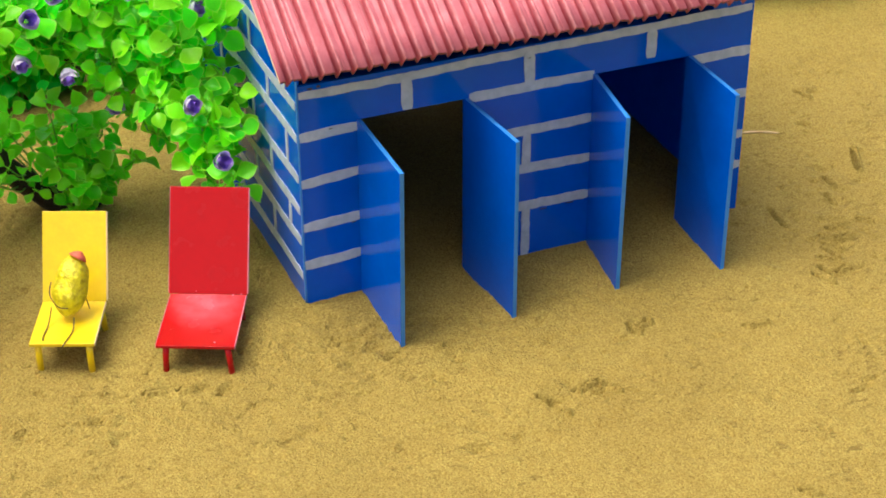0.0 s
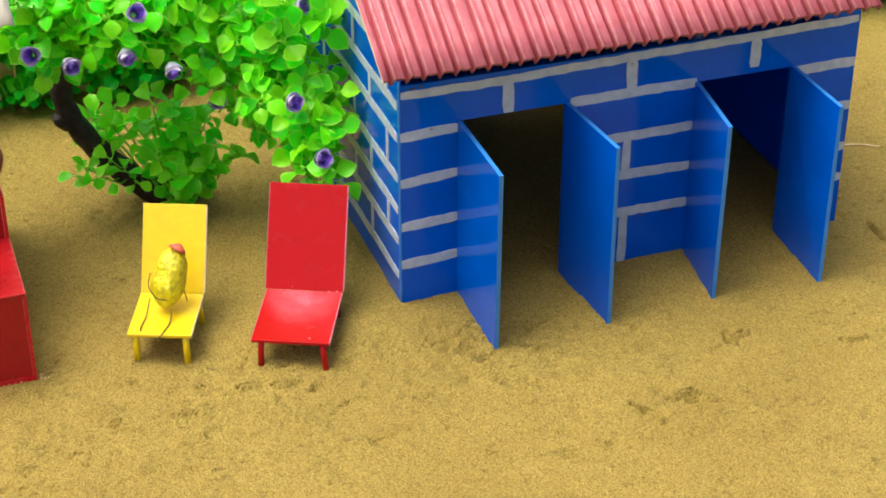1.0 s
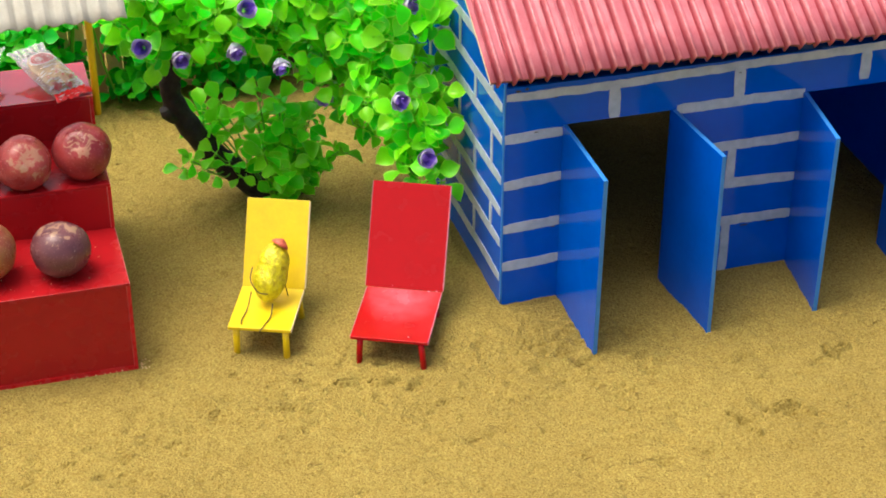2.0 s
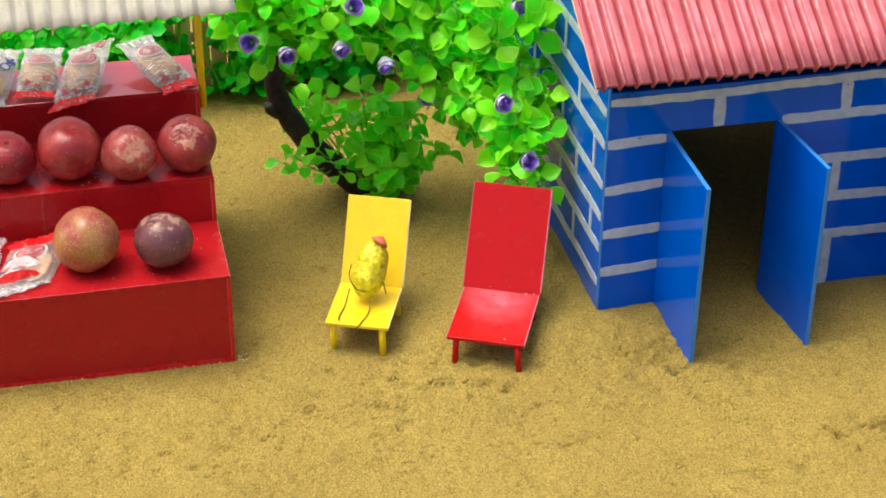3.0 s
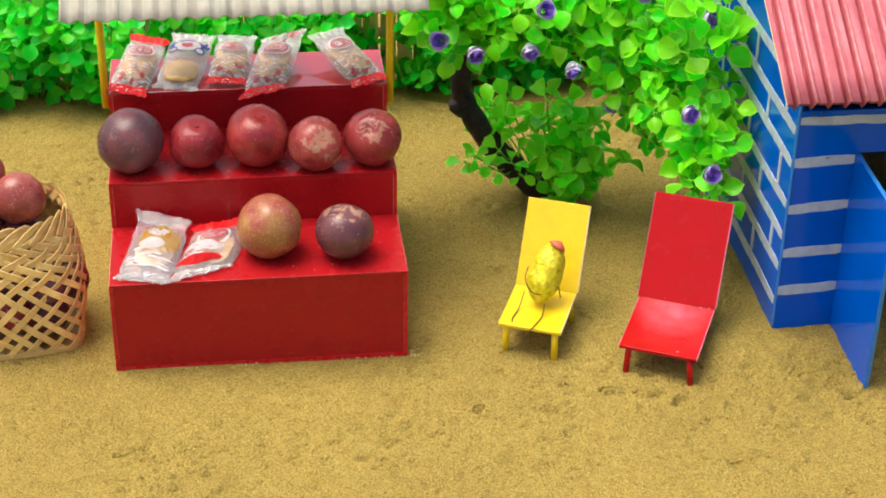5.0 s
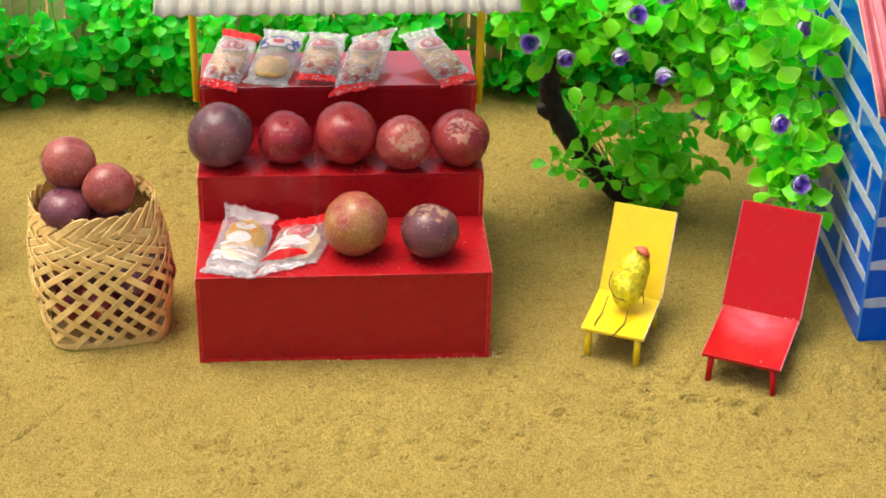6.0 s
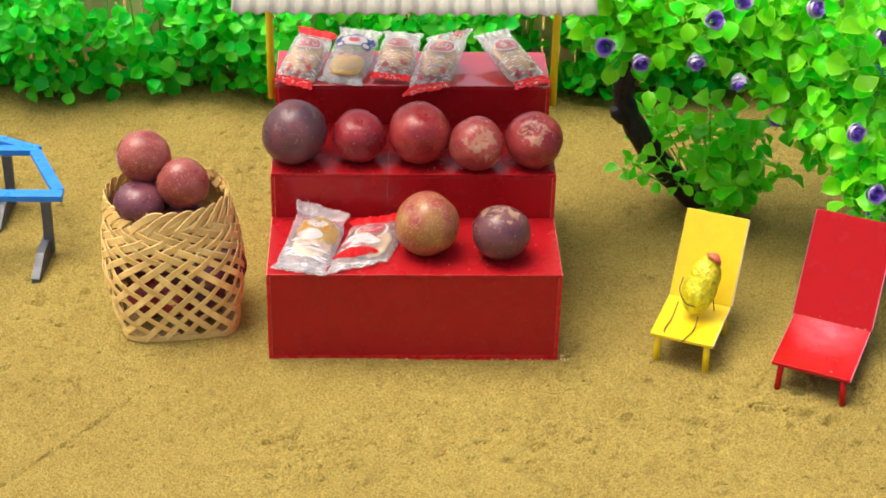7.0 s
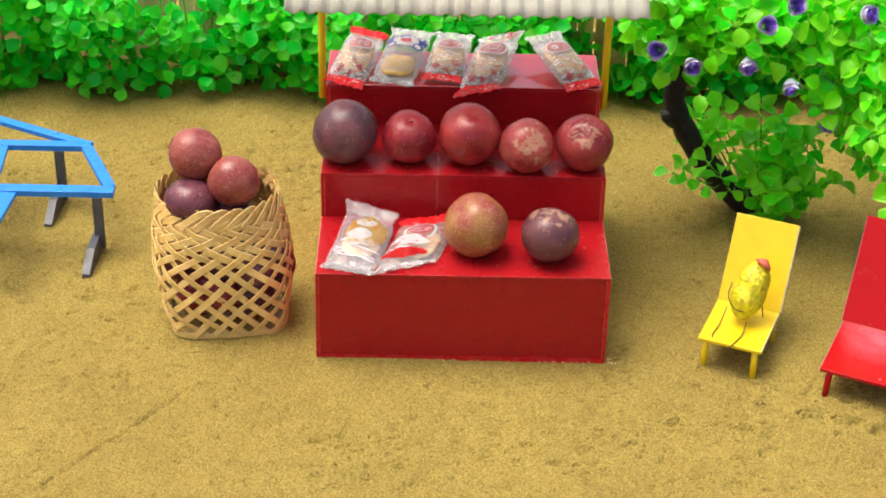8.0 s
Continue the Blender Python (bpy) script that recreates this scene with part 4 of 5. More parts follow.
for k, (x, y, z) in enumerate(((-0.232, 0.055, 0.030), (-0.186, 0.052, 0.031), (-0.190, 0.096, 0.030), (-0.235, 0.098, 0.032), (-0.210, 0.048, 0.071), (-0.183, 0.080, 0.074), (-0.225, 0.092, 0.075), (-0.196, 0.058, 0.1005), (-0.205, 0.094, 0.112), (-0.2105, 0.0435, 0.040), (-0.1680, 0.0700, 0.052), (-0.2480, 0.0720, 0.056), (-0.2320, 0.0480, 0.082), (-0.1830, 0.0480, 0.060))):
    make_fruit(x, y, z, 0.0215, F_VIOLET if k % 3 else F_WINE, "dark passion fruit lying inside the woven basket", HEAP, 40 + k)


# ---- wrapped sweets ----
def make_sweet(m, length, width, style, seed, skew=0.0, tail=0.0):
    rng = random.Random(seed)
    labels = {"band": "clear sweet wrapper with broad red band", "red": "clear sweet wrapper with red ends and print", "blue": "clear sweet wrapper with blue and white print", "white": "frosted white sweet wrapper with orange print", "dots": "clear sweet wrapper covered in red spots"}
    s = thing("wrapped_sweet", m, labels[style] + ", on red shelf", "sweet", "wrapped sweets")
    nu, nv = 22, 12
    ph = [rng.uniform(0, 6.28) for _ in range(4)]

    def height(u, v):
        puff = max(0.0, 1 - (abs(u) / 0.74) ** 2.6) * max(0.0, 1 - (abs(v) / 0.97) ** 2.2)
        crease = 0.0006 * math.sin(17 * v + ph[0]) * abs(u) + 0.0004 * math.sin(11 * u + 7 * v + ph[1]) + 0.0004 * math.sin(6 * v + ph[2]) * (abs(u) > 0.8)
        return 0.0016 + 0.0100 * puff ** 0.75 + crease + 0.0012 * abs(u) ** 3

    def place(u, v, up=0.0):
        pinch = 1 - 0.10 * math.exp(-((abs(u) - 0.76) / 0.09) ** 2) + 0.06 * (abs(u) > 0.9)
        x = v * width / 2 * pinch
        return Vector((x, u * length / 2 + skew * x * abs(u), height(u, v) + 0.4 * up + tail * max(0.0, u - 0.1) ** 2 * (1 - 0.35 * v)))

    def sheet(u0, u1, v0=-1.0, v1=1.0, up=0.0, under=True, n=nu, teeth=False, thick=None):
        bm = bmesh.new()
        grid = []
        for i in range(n + 1):
            u = u0 + (u1 - u0) * i / n
            row = []
            for j in range(2 * nv + 1):
                v = v0 + (v1 - v0) * j / (2 * nv)
                uu = u
                if teeth and abs(u) > 0.985:
                    uu = u + math.copysign(0.030 * (j % 2), u)
                row.append(bm.verts.new(place(uu, v, up)))
            grid.append(row)
        for a, b in zip(grid, grid[1:]):
            for j in range(2 * nv):
                bm.faces.new((a[j], a[j + 1], b[j + 1], b[j])).smooth = True
        if under:
            low = {}
            for row in grid:
                for v in row:
                    low[v] = bm.verts.new((v.co.x, v.co.y, v.co.z - 0.0004 if thick else max(0.0006, 0.0008)))
            for a, b in zip(grid, grid[1:]):
                for j in range(2 * nv):
                    bm.faces.new((low[a[j]], low[b[j]], low[b[j + 1]], low[a[j + 1]]))
        return bm

    part("film", sheet(-0.84, 0.84), WHITE_FILM if style == "white" else FILM, s).visible_shadow = False
    for a, b in ((-1.0, -0.73), (0.80, 1.0)):
        ends = {"band": FILM if a < 0 else RED_FILM, "red": RED_FILM if a < 0 or seed == 1 else FILM, "dots": RED_FILM if a < 0 else FILM, "blue": FILM, "white": FILM}[style]
        part("end_seal", sheet(a, b, up=0.0004, n=4, teeth=True, thick=True), ends, s, "crimped end")
    # the sweet inside
    bm = bmesh.new()
    bmesh.ops.create_uvsphere(bm, u_segments=16, v_segments=10, radius=1.0)
    size, at = {"band": ((0.40, 0.33), (0, 0)), "red": ((0.44, 0.36), (0, -0.02)), "blue": ((0.42, 0.21), (0, -0.19)), "white": ((0.40, 0.36), (0.04, 0.06)), "dots": ((0.42, 0.34), (0, 0.03))}[style]
    bmesh.ops.transform(bm, matrix=Matrix.Translation((at[0] * width, at[1] * length, 0.0042)) @ Matrix.Diagonal((size[0] * width * 0.9, size[1] * length * 0.88, 0.0026, 1)), verts=bm.verts)
    for v in bm.verts:
        x, y = (v.co.x - at[0] * width) / (size[0] * width), (v.co.y - at[1] * length) / (size[1] * length)
        grow = 1 + 0.16 * min(1.0, 2.6 * abs(x * y))
        v.co.x, v.co.y = at[0] * width + x * grow * size[0] * width, at[1] * length + y * grow * size[1] * length
    part("candy", bm, {"band": CANDY, "red": CANDY, "dots": CANDY, "blue": YELLOW_CANDY, "white": WHITE_CANDY}[style], s, smooth=True)

    def blot(cu, cv, ru, rv, mat, name="print_mark", ring=0.0, up=0.0006):
        """A printed spot that follows the film."""
        bm = bmesh.new()
        n, steps = 18, (3 if ring else max(1, int(5 * max(ru, rv * 0.5) / 0.3)))
        radii = [ring + (1 - ring) * k / steps for k in range(1 if not ring else 0, steps + 1)]
        rings = [[bm.verts.new(place(cu + ru * q * math.cos(k * math.tau / n), cv + rv * q * math.sin(k * math.tau / n), up)) for k in range(n)] for q in radii]
        for a, b in zip(rings, rings[1:]):
            for k in range(n):
                bm.faces.new((b[k], b[(k + 1) % n], a[(k + 1) % n], a[k]))
        if not ring:
            mid = bm.verts.new(place(cu, cv, up))
            for k in range(n):
                bm.faces.new((rings[0][k], rings[0][(k + 1) % n], mid))
        bmesh.ops.solidify(bm, geom=bm.faces[:], thickness=-0.0001)
        part(name, bm, mat, s)

    if style in ("red", "dots"):
        blot(0.32, 0.0, 0.24, 0.70, WHITE_PRINT, up=0.0003)
        blot(0.32, 0.0, 0.205, 0.60, RED_PRINT, up=0.0004, ring=0.86)
        blot(0.32, 0.0, 0.165, 0.50, PINK_PRINT, up=0.0004)
        for k in range(9):
            blot(0.32 + rng.uniform(-0.09, 0.09), rng.uniform(-0.34, 0.34), rng.uniform(0.010, 0.022), rng.uniform(0.05, 0.14), WHITE_PRINT, up=0.0006)
        for fu, fv, fr in ((-0.58, -0.45, 1.0), (-0.66, 0.10, 0.7), (-0.46, 0.52, 0.8)):
            for k in range(6):
                blot(fu + fr * 0.055 * rng.uniform(-1, 1), fv + fr * 0.16 * rng.uniform(-1, 1), fr * 0.040, fr * 0.10, RED_PRINT if k % 3 else PINK_PRINT, up=0.0008)
        for k in range(64):
            blot(-0.74 + 0.74 * rng.random() ** 1.5, rng.uniform(-0.88, 0.88), rng.uniform(0.008, 0.026), rng.uniform(0.05, 0.18), WHITE_PRINT, up=0.0005)
        for k in range(16):
            blot(rng.uniform(-0.97, -0.80), rng.uniform(-0.9, 0.9), rng.uniform(0.006, 0.016), rng.uniform(0.04, 0.10), WHITE_PRINT, up=0.0009)
        if style == "dots":
            for k in range(9):
                blot(rng.uniform(0.78, 0.97), rng.uniform(-0.8, 0.8), rng.uniform(0.02, 0.05), rng.uniform(0.06, 0.16), PINK_PRINT, up=0.0009)
        for k in range(34 if style == "dots" else 14):
            u, v = (rng.uniform(-0.9, -0.02) if style == "dots" else rng.uniform(-0.70, -0.20)), rng.uniform(-0.8, 0.8)
            blot(u, v, rng.uniform(0.012, 0.030), rng.uniform(0.03, 0.08), PINK_PRINT if k % 3 else RED_PRINT)
    elif style == "band":
        blot(0.28, -0.08, 0.40, 0.60, WHITE_PRINT, up=0.0003, ring=0.84)
        blot(0.34, -0.08, 0.26, 0.44, RED_PRINT, up=0.0005)
        for k in range(10):
            blot(rng.uniform(0.14, 0.50), rng.uniform(-0.40, 0.22), rng.uniform(0.012, 0.030), rng.uniform(0.08, 0.18), WHITE_PRINT, up=0.0009)
        blot(-0.14, -0.16, 0.20, 0.66, WHITE_PRINT, up=0.0004)
        for k in range(30):
            blot(rng.uniform(-0.44, 0.06), rng.uniform(-0.82, 0.45), rng.uniform(0.010, 0.030), rng.uniform(0.06, 0.18), WHITE_PRINT if k % 3 else RED_PRINT, up=0.0008)
        blot(-0.52, -0.22, 0.13, 0.80, RED_FILM, up=0.0006)
        for k in range(12):
            blot(rng.uniform(-0.96, -0.76), rng.uniform(-0.8, 0.8), rng.uniform(0.010, 0.030), rng.uniform(0.06, 0.16), WHITE_PRINT, up=0.0009)
    elif style == "blue":
        blot(0.50, 0.0, 0.33, 0.90, WHITE_PRINT, up=0.0003)
        blot(0.48, 0.0, 0.34, 0.94, BLUE_PRINT, up=0.0006)
        blot(0.38, 0.0, 0.24, 0.62, WHITE_PRINT, up=0.0010)
        blot(0.70, 0.0, 0.07, 0.50, WHITE_PRINT, up=0.0010)
        blot(0.38, 0.0, 0.12, 0.26, RED_PRINT, up=0.0014)
        for v in (-0.62, 0.62):
            blot(0.60, v * 0.95, 0.05, 0.14, WHITE_PRINT, up=0.0012)
            blot(0.22, v, 0.11, 0.22, BLUE_PRINT, up=0.0012, ring=0.7)
            blot(0.22, v, 0.07, 0.15, WHITE_PRINT, up=0.0012)
    else:
        blot(0.26, 0.14, 0.56, 0.78, TAN_PRINT, up=0.0003)
        blot(0.50, 0.02, 0.15, 0.40, WHITE_PRINT, up=0.0005)
        blot(0.08, -0.06, 0.20, 0.48, WHITE_PRINT, up=0.0006)
        for v, w in ((-0.44, 0.10), (0.40, 0.12)):
            blot(0.40, v, 0.10, w, ORANGE_PRINT, up=0.0008)
        blot(0.60, 0.04, 0.03, 0.12, ORANGE_PRINT, up=0.0009)
        for k in range(26):
            blot(rng.uniform(-0.88, -0.10), rng.uniform(-0.75, 0.75), rng.uniform(0.010, 0.035), rng.uniform(0.10, 0.34), WHITE_PRINT, up=0.0007)
        for k in range(4):
            blot(-0.90 + 0.05 * k, 0.0, 0.006, 0.86, WHITE_PRINT, up=0.0009)
    return s


for x, y, rz, le, wi, style, seed, skew in (
    (-0.0985, 0.225, -16, 0.082, 0.037, "red", 1, -0.15), (-0.0565, 0.228, -14, 0.080, 0.040, "blue", 2, 0.0), (-0.0140, 0.229, -11, 0.070, 0.036, "red", 3, 0.0),
    (0.0235, 0.217, -16, 0.088, 0.037, "dots", 4, 0.55), (0.0920, 0.225, 27, 0.083, 0.036, "red", 5, 0.0)):
    make_sweet(pose(x, y, S3 + 0.0085, 0, 0, rz) @ pose(0, 0, 0, 13), le, wi, style, seed, skew)
make_sweet(pose(-0.0885, 0.0435, S1 + 0.0004, 0, 0, -12), 0.090, 0.046, "white", 6, -0.05, 0.014)
make_sweet(pose(-0.0385, 0.045, S1 + 0.0004, 0, 0, -17), 0.082, 0.046, "band", 7, 0.8, 0.006)


def make_crumbs():
    rng = random.Random(31)
    bm = bmesh.new()
    for _ in range(34):
        x, y = rng.gauss(0.055, 0.05), rng.uniform(0.006, 0.088)
        if abs(x) > 0.118:
            continue
        r = rng.uniform(0.0002, 0.0006)
        bmesh.ops.create_icosphere(bm, subdivisions=1, radius=r, matrix=pose(x, y, S1 + r * 0.6, rng.uniform(0, 90), rng.uniform(0, 90), 0))
    for _ in range(16):
        x, y, r = rng.uniform(-0.115, 0.115), rng.uniform(0.099, 0.116), rng.uniform(0.0003, 0.0006)
        bmesh.ops.create_icosphere(bm, subdivisions=1, radius=r, matrix=pose(x, y, S2 + r * 0.6, rng.uniform(0, 90), 0, 0))
    tagged(new("crumbs", finish(bm, "crumbs", WHITE_CANDY, False)), "pale sand grains and crumbs strewn on the red shelves", "crumbs", kind="stuff")
    bm = bmesh.new()
    for _ in range(34):
        r = rng.uniform(0.0004, 0.0010)
        x, y = (0.127 + abs(rng.gauss(0, 0.004)), rng.gauss(0.002, 0.004)) if rng.random() < 0.5 else (rng.uniform(-0.12, 0.125), -0.0008 - abs(rng.gauss(0, 0.0015)))
        bmesh.ops.create_icosphere(bm, subdivisions=1, radius=r, matrix=pose(x, y, 0.0008, rng.uniform(0, 90), rng.uniform(0, 90), 0))
    tagged(new("glue_crumbs", finish(bm, "glue_crumbs", WHITE_CANDY, False)), "pale glue crumbs on sand along the stall's foot", "crumbs", kind="stuff")
    bm = bmesh.new()
    tube(bm, smooth_line([(-0.0222, 0.0965, 0.1515), (-0.0226, 0.0925, 0.130), (-0.0232, 0.0900, 0.105), (-0.0230, 0.0880, 0.0864)], 10), 0.00011, 5)
    tagged(new("thread", finish(bm, "thread", FILM, False)), "fine clear thread hanging from the middle shelf", "thread")
    bm = bmesh.new()
    tube(bm, smooth_line([(0.982, 0.1400, 0.001), (0.997, 0.1345, 0.0018), (1.018, 0.1240, 0.001)], 8), [0.0009, 0.0011, 0.0011, 0.001, 0.001, 0.001, 0.0009, 0.0008, 0.0006], 6)
    tagged(new("twig", finish(bm, "twig", FENCE, False)), "short dry brown twig lying on the sand", "twig")


make_crumbs()


# ---- basket ----
def make_basket():
    b = thing("basket", pose(-0.2075, 0.071, 0, 0, 0, 7), "tall woven split-bamboo basket heaped with passion fruit on sand", "basket")
    prof = ((0.0, 0.0485, 5.0), (0.012, 0.0525, 4.5), (0.035, 0.0570, 3.6), (0.060, 0.0605, 3.0), (0.085, 0.0585, 2.6), (0.105, 0.0545, 2.3), (0.124, 0.0500, 2.1))

    def surf(a, z, out=0.0):
        k = 0
        while k < len(prof) - 2 and z > prof[k + 1][0]:
            k += 1
        (z0, r0, e0), (z1, r1, e1) = prof[k], prof[k + 1]
        s = (z - z0) / (z1 - z0)
        s2 = s
        r, e = r0 + (r1 - r0) * s2, e0 + (e1 - e0) * s
        c, q = math.cos(a), math.sin(a)
        rad = r / (abs(c) ** e + abs(q) ** e) ** (1 / e) + out
        return Vector((rad * c - 0.006 * z / 0.124, rad * q * (0.88 - 0.09 * (z / 0.124) ** 2) + 0.006 * z / 0.124, z))

    def ribbon(path, w, thick, name="strip"):
        """A flat split-bamboo strip along (angle, height, out) places."""
        bm = bmesh.new()
        pts = [surf(*p) for p in path]
        rows = []
        for i, p in enumerate(pts):
            d = (pts[min(i + 1, len(pts) - 1)] - pts[max(i - 1, 0)]).normalized()
            nrm = (surf(path[i][0], path[i][1], path[i][2] + 0.01) - p).normalized()
            side = d.cross(nrm).normalized()
            rows.append([bm.verts.new(p + side * w[i] / 2 * x + nrm * o) for x, o in ((-1, 0), (-0.8, thick), (0.8, thick), (1, 0))])
        for r, q in zip(rows, rows[1:]):
            for k in range(4):
                bm.faces.new((r[k], r[(k + 1) % 4], q[(k + 1) % 4], q[k]))
        bm.faces.new(rows[0][::-1]), bm.faces.new(rows[-1])
        bmesh.ops.recalc_face_normals(bm, faces=bm.faces)
        part(name, bm, STRAW, b)

    rng = random.Random(5)
    count = 20
    # how far a strip has gone round at each height: steep below, shallow and close above
    heights = [0.001 + 0.122 * i / 120 for i in range(121)]
    rounds = [0.0]
    for z in heights[1:]:
        f = min(1.0, max(0.0, (z - 0.058) / 0.045))
        rounds.append(rounds[-1] + 0.122 / 120 * (1.00 + 1.35 * f * f * (3 - 2 * f)) / 0.058)

    def sweep(z):
        return float(np.interp(z, heights, rounds))

    for hand in (1, -1):
        for k in range(count):
            path = []
            jit, w, wave = rng.uniform(-0.02, 0.02), rng.uniform(0.90, 1.08), rng.uniform(0, 6.28)
            for i in range(65):
                z = 0.001 + 0.1175 * i / 64
                a = k * math.tau / count + hand * sweep(z)
                other = (a + hand * sweep(z)) * count / math.tau
                path.append((a + jit + 0.012 * math.sin(60 * z + wave), z, 0.0011 * hand * math.cos(math.pi / 2 * hand * (other - k) - math.pi / 4)))
            ribbon(path, [w * (0.0057 + 0.0014 * min(1.0, max(0.0, (p[1] - 0.060) / 0.035))) for p in path], 0.0006)
    # strips folded over one another along the rim, like a flat rope
    folds = 26
    for k in range(folds):
        path = []
        lift = rng.uniform(-0.0006, 0.0008)
        for i in range(13):
            s = i / 12
            a = (k + 2.7 * s) * math.tau / folds
            z = 0.1075 + lift + 0.0150 * math.sin(min(1.0, s / 0.72) * math.pi / 2) - 0.010 * max(0.0, s - 0.72) / 0.28
            path.append((a, z if s < 0.72 else min(z, 0.1225 + lift), 0.0013 + 0.0012 * math.sin(math.pi * s) - 0.0045 * max(0.0, s - 0.66) / 0.34))
        ribbon(path, [0.0066] * len(path), 0.0008, "rim_strip")
    ribbon([(i / 96 * math.tau, 0.0035, 0.0012) for i in range(97)], [0.0060] * 97, 0.0008, "base_strip")
    # floor of the basket
    bm = bmesh.new()
    ring = [bm.verts.new(surf(k * math.tau / 40, 0.002, -0.0005)) for k in range(40)]
    low = [bm.verts.new(v.co + Vector((0, 0, -0.0025))) for v in ring]
    bm.faces.new(ring), bm.faces.new(low[::-1])
    for k in range(40):
        bm.faces.new((ring[k], low[k], low[(k + 1) % 40], ring[(k + 1) % 40]))
    bmesh.ops.recalc_face_normals(bm, faces=bm.faces)
    part("base", bm, STRAW, b)


make_basket()


# ---- blue frame stand ----
def make_stand():
    s = thing("frame_stand", pose(-0.40, 0.19, 0), "sky blue open frame table with dark grey legs on sand", "table")
    zt = 0.064
    cx, cy = -0.40, 0.19

    def bar(name, a, b, w, lo, hi, mat):
        a, b = Vector((a[0] - cx, a[1] - cy, 0)), Vector((b[0] - cx, b[1] - cy, 0))
        d = (b - a).normalized()
        m = Matrix.Translation(a) @ Matrix(((d.x, -d.y, 0, 0), (d.y, d.x, 0, 0), (0, 0, 1, 0), (0, 0, 0, 1)))
        part(name, slab((0, -w / 2, lo), ((b - a).length, w / 2, hi), 0.0004, m), mat, s)

    top = {"fr": (-0.3225, 0.1745), "br": (-0.358, 0.262), "fl": (-0.52, 0.175), "bl": (-0.52, 0.262)}
    bar("rail", top["fl"], top["fr"], 0.013, zt - 0.006, zt, FRAME_BLUE)
    bar("rail", (-0.3275, 0.1815), (-0.361, 0.258), 0.011, zt - 0.0055, zt - 0.0003, FRAME_BLUE)
    bar("rail", top["bl"], top["br"], 0.011, zt - 0.006, zt, FRAME_BLUE)
    bar("brace", (-0.448, 0.2565), (-0.444, 0.1820), 0.022, zt - 0.0055, zt - 0.0006, FRAME_BLUE)
    bar("brace", (-0.4225, 0.1675), (-0.429, 0.095), 0.022, zt - 0.0055, zt - 0.0006, FRAME_BLUE)
    bar("brace", (-0.3585, 0.2625), (-0.475, 0.322), 0.010, zt - 0.0055, zt - 0.0006, FRAME_BLUE)
    for x, y in ((-0.338, 0.1700), (-0.389, 0.2585), (-0.443, 0.1700)):
        bm = slab((x - 0.0045 - cx, y - 0.003 - cy, 0.004), (x + 0.0045 - cx, y + 0.003 - cy, zt - 0.006), 0.0005)
        part("leg", bm, GREY, s)
        bm = prism([(-0.004, -0.003), (0.050, -0.003), (0.050, 0.002), (0.027, 0.016), (-0.004, 0.019)], 0.0075)
        bmesh.ops.transform(bm, matrix=Matrix.Translation((x - cx - 0.0045 - 0.002, y - cy + 0.004, 0)) @ pose(0, 0, 0, 0, 0, -95), verts=bm.verts)
        part("foot", bm, GREY, s)


make_stand()


# ---- foliage ----
def leaf_mesh(name, mats, seed, wide=1.0, stalk=True):
    """One rounded leaf with a small tip and a thin pale rim, cupped along its rib, on a short stalk; it grows along +y."""
    rng = random.Random(seed)
    bm = bmesh.new()
    half = [(x * wide, y) for x, y in ((0.06, 0.07), (0.20, 0.18), (0.37, 0.38), (0.47, 0.58), (0.47, 0.72), (0.37, 0.84), (0.23, 0.93), (0.09, 0.98))]
    cup = rng.uniform(0.25, 0.85)
    bend = rng.uniform(-0.25, 0.55)

    def spot(x, y):
        return Vector((x, y, cup * x * x * 2 - bend * y * y + rng.uniform(-0.01, 0.01)))
    rib = [bm.verts.new(spot(0, y)) for y in (0.0, 0.3, 0.62, 0.99)]
    tip = bm.verts.new(spot(0, 1.06))
    for sgn in (1, -1):
        shape = [(x * rng.uniform(0.95, 1.05), y + rng.uniform(-0.01, 0.01)) for x, y in half]
        rim = [bm.verts.new(spot(sgn * x * 0.9, 0.5 + (y - 0.5) * 0.92)) for x, y in shape]
        edge = [bm.verts.new(spot(sgn * x, y)) for x, y in shape]
        for a, some, b in ((rib[0], rim[0:3], rib[1]), (rib[1], rim[2:5], rib[2]), (rib[2], rim[4:8], rib[3])):
            ring = [a, *some, b]
            for k in range(1, len(ring) - 1):
                bm.faces.new((ring[0], ring[k], ring[k + 1]) if sgn > 0 else (ring[0], ring[k + 1], ring[k]))
        ins, outs = [rib[0], *rim, rib[3]], [None, *edge, tip]
        for k in range(len(ins) - 1):
            q = [v for v in (ins[k], outs[k], outs[k + 1], ins[k + 1]) if v]
            bm.faces.new(q if sgn > 0 else q[::-1]).material_index = 1
    for f in bm.faces:
        f.smooth = True
    if stalk:
        tube(bm, [(0, -0.42, -0.10), (0, -0.2, -0.02), (0, 0.02, 0.0)], 0.032, 4, 1)
    return finish(bm, name, mats, False)


def aim(place, normal, along, size):
    """The pose of a leaf at place, with its upper face to normal, growing towards along."""
    z = normal.normalized()
    y = (along - along.dot(z) * z)
    y = y.normalized() if y.length > 1e-4 else z.orthogonal().normalized()
    x = y.cross(z)
    return Matrix.Translation(place) @ Matrix((x, y, z)).transposed().to_4x4() @ Matrix.Diagonal((size, size, size, 1))


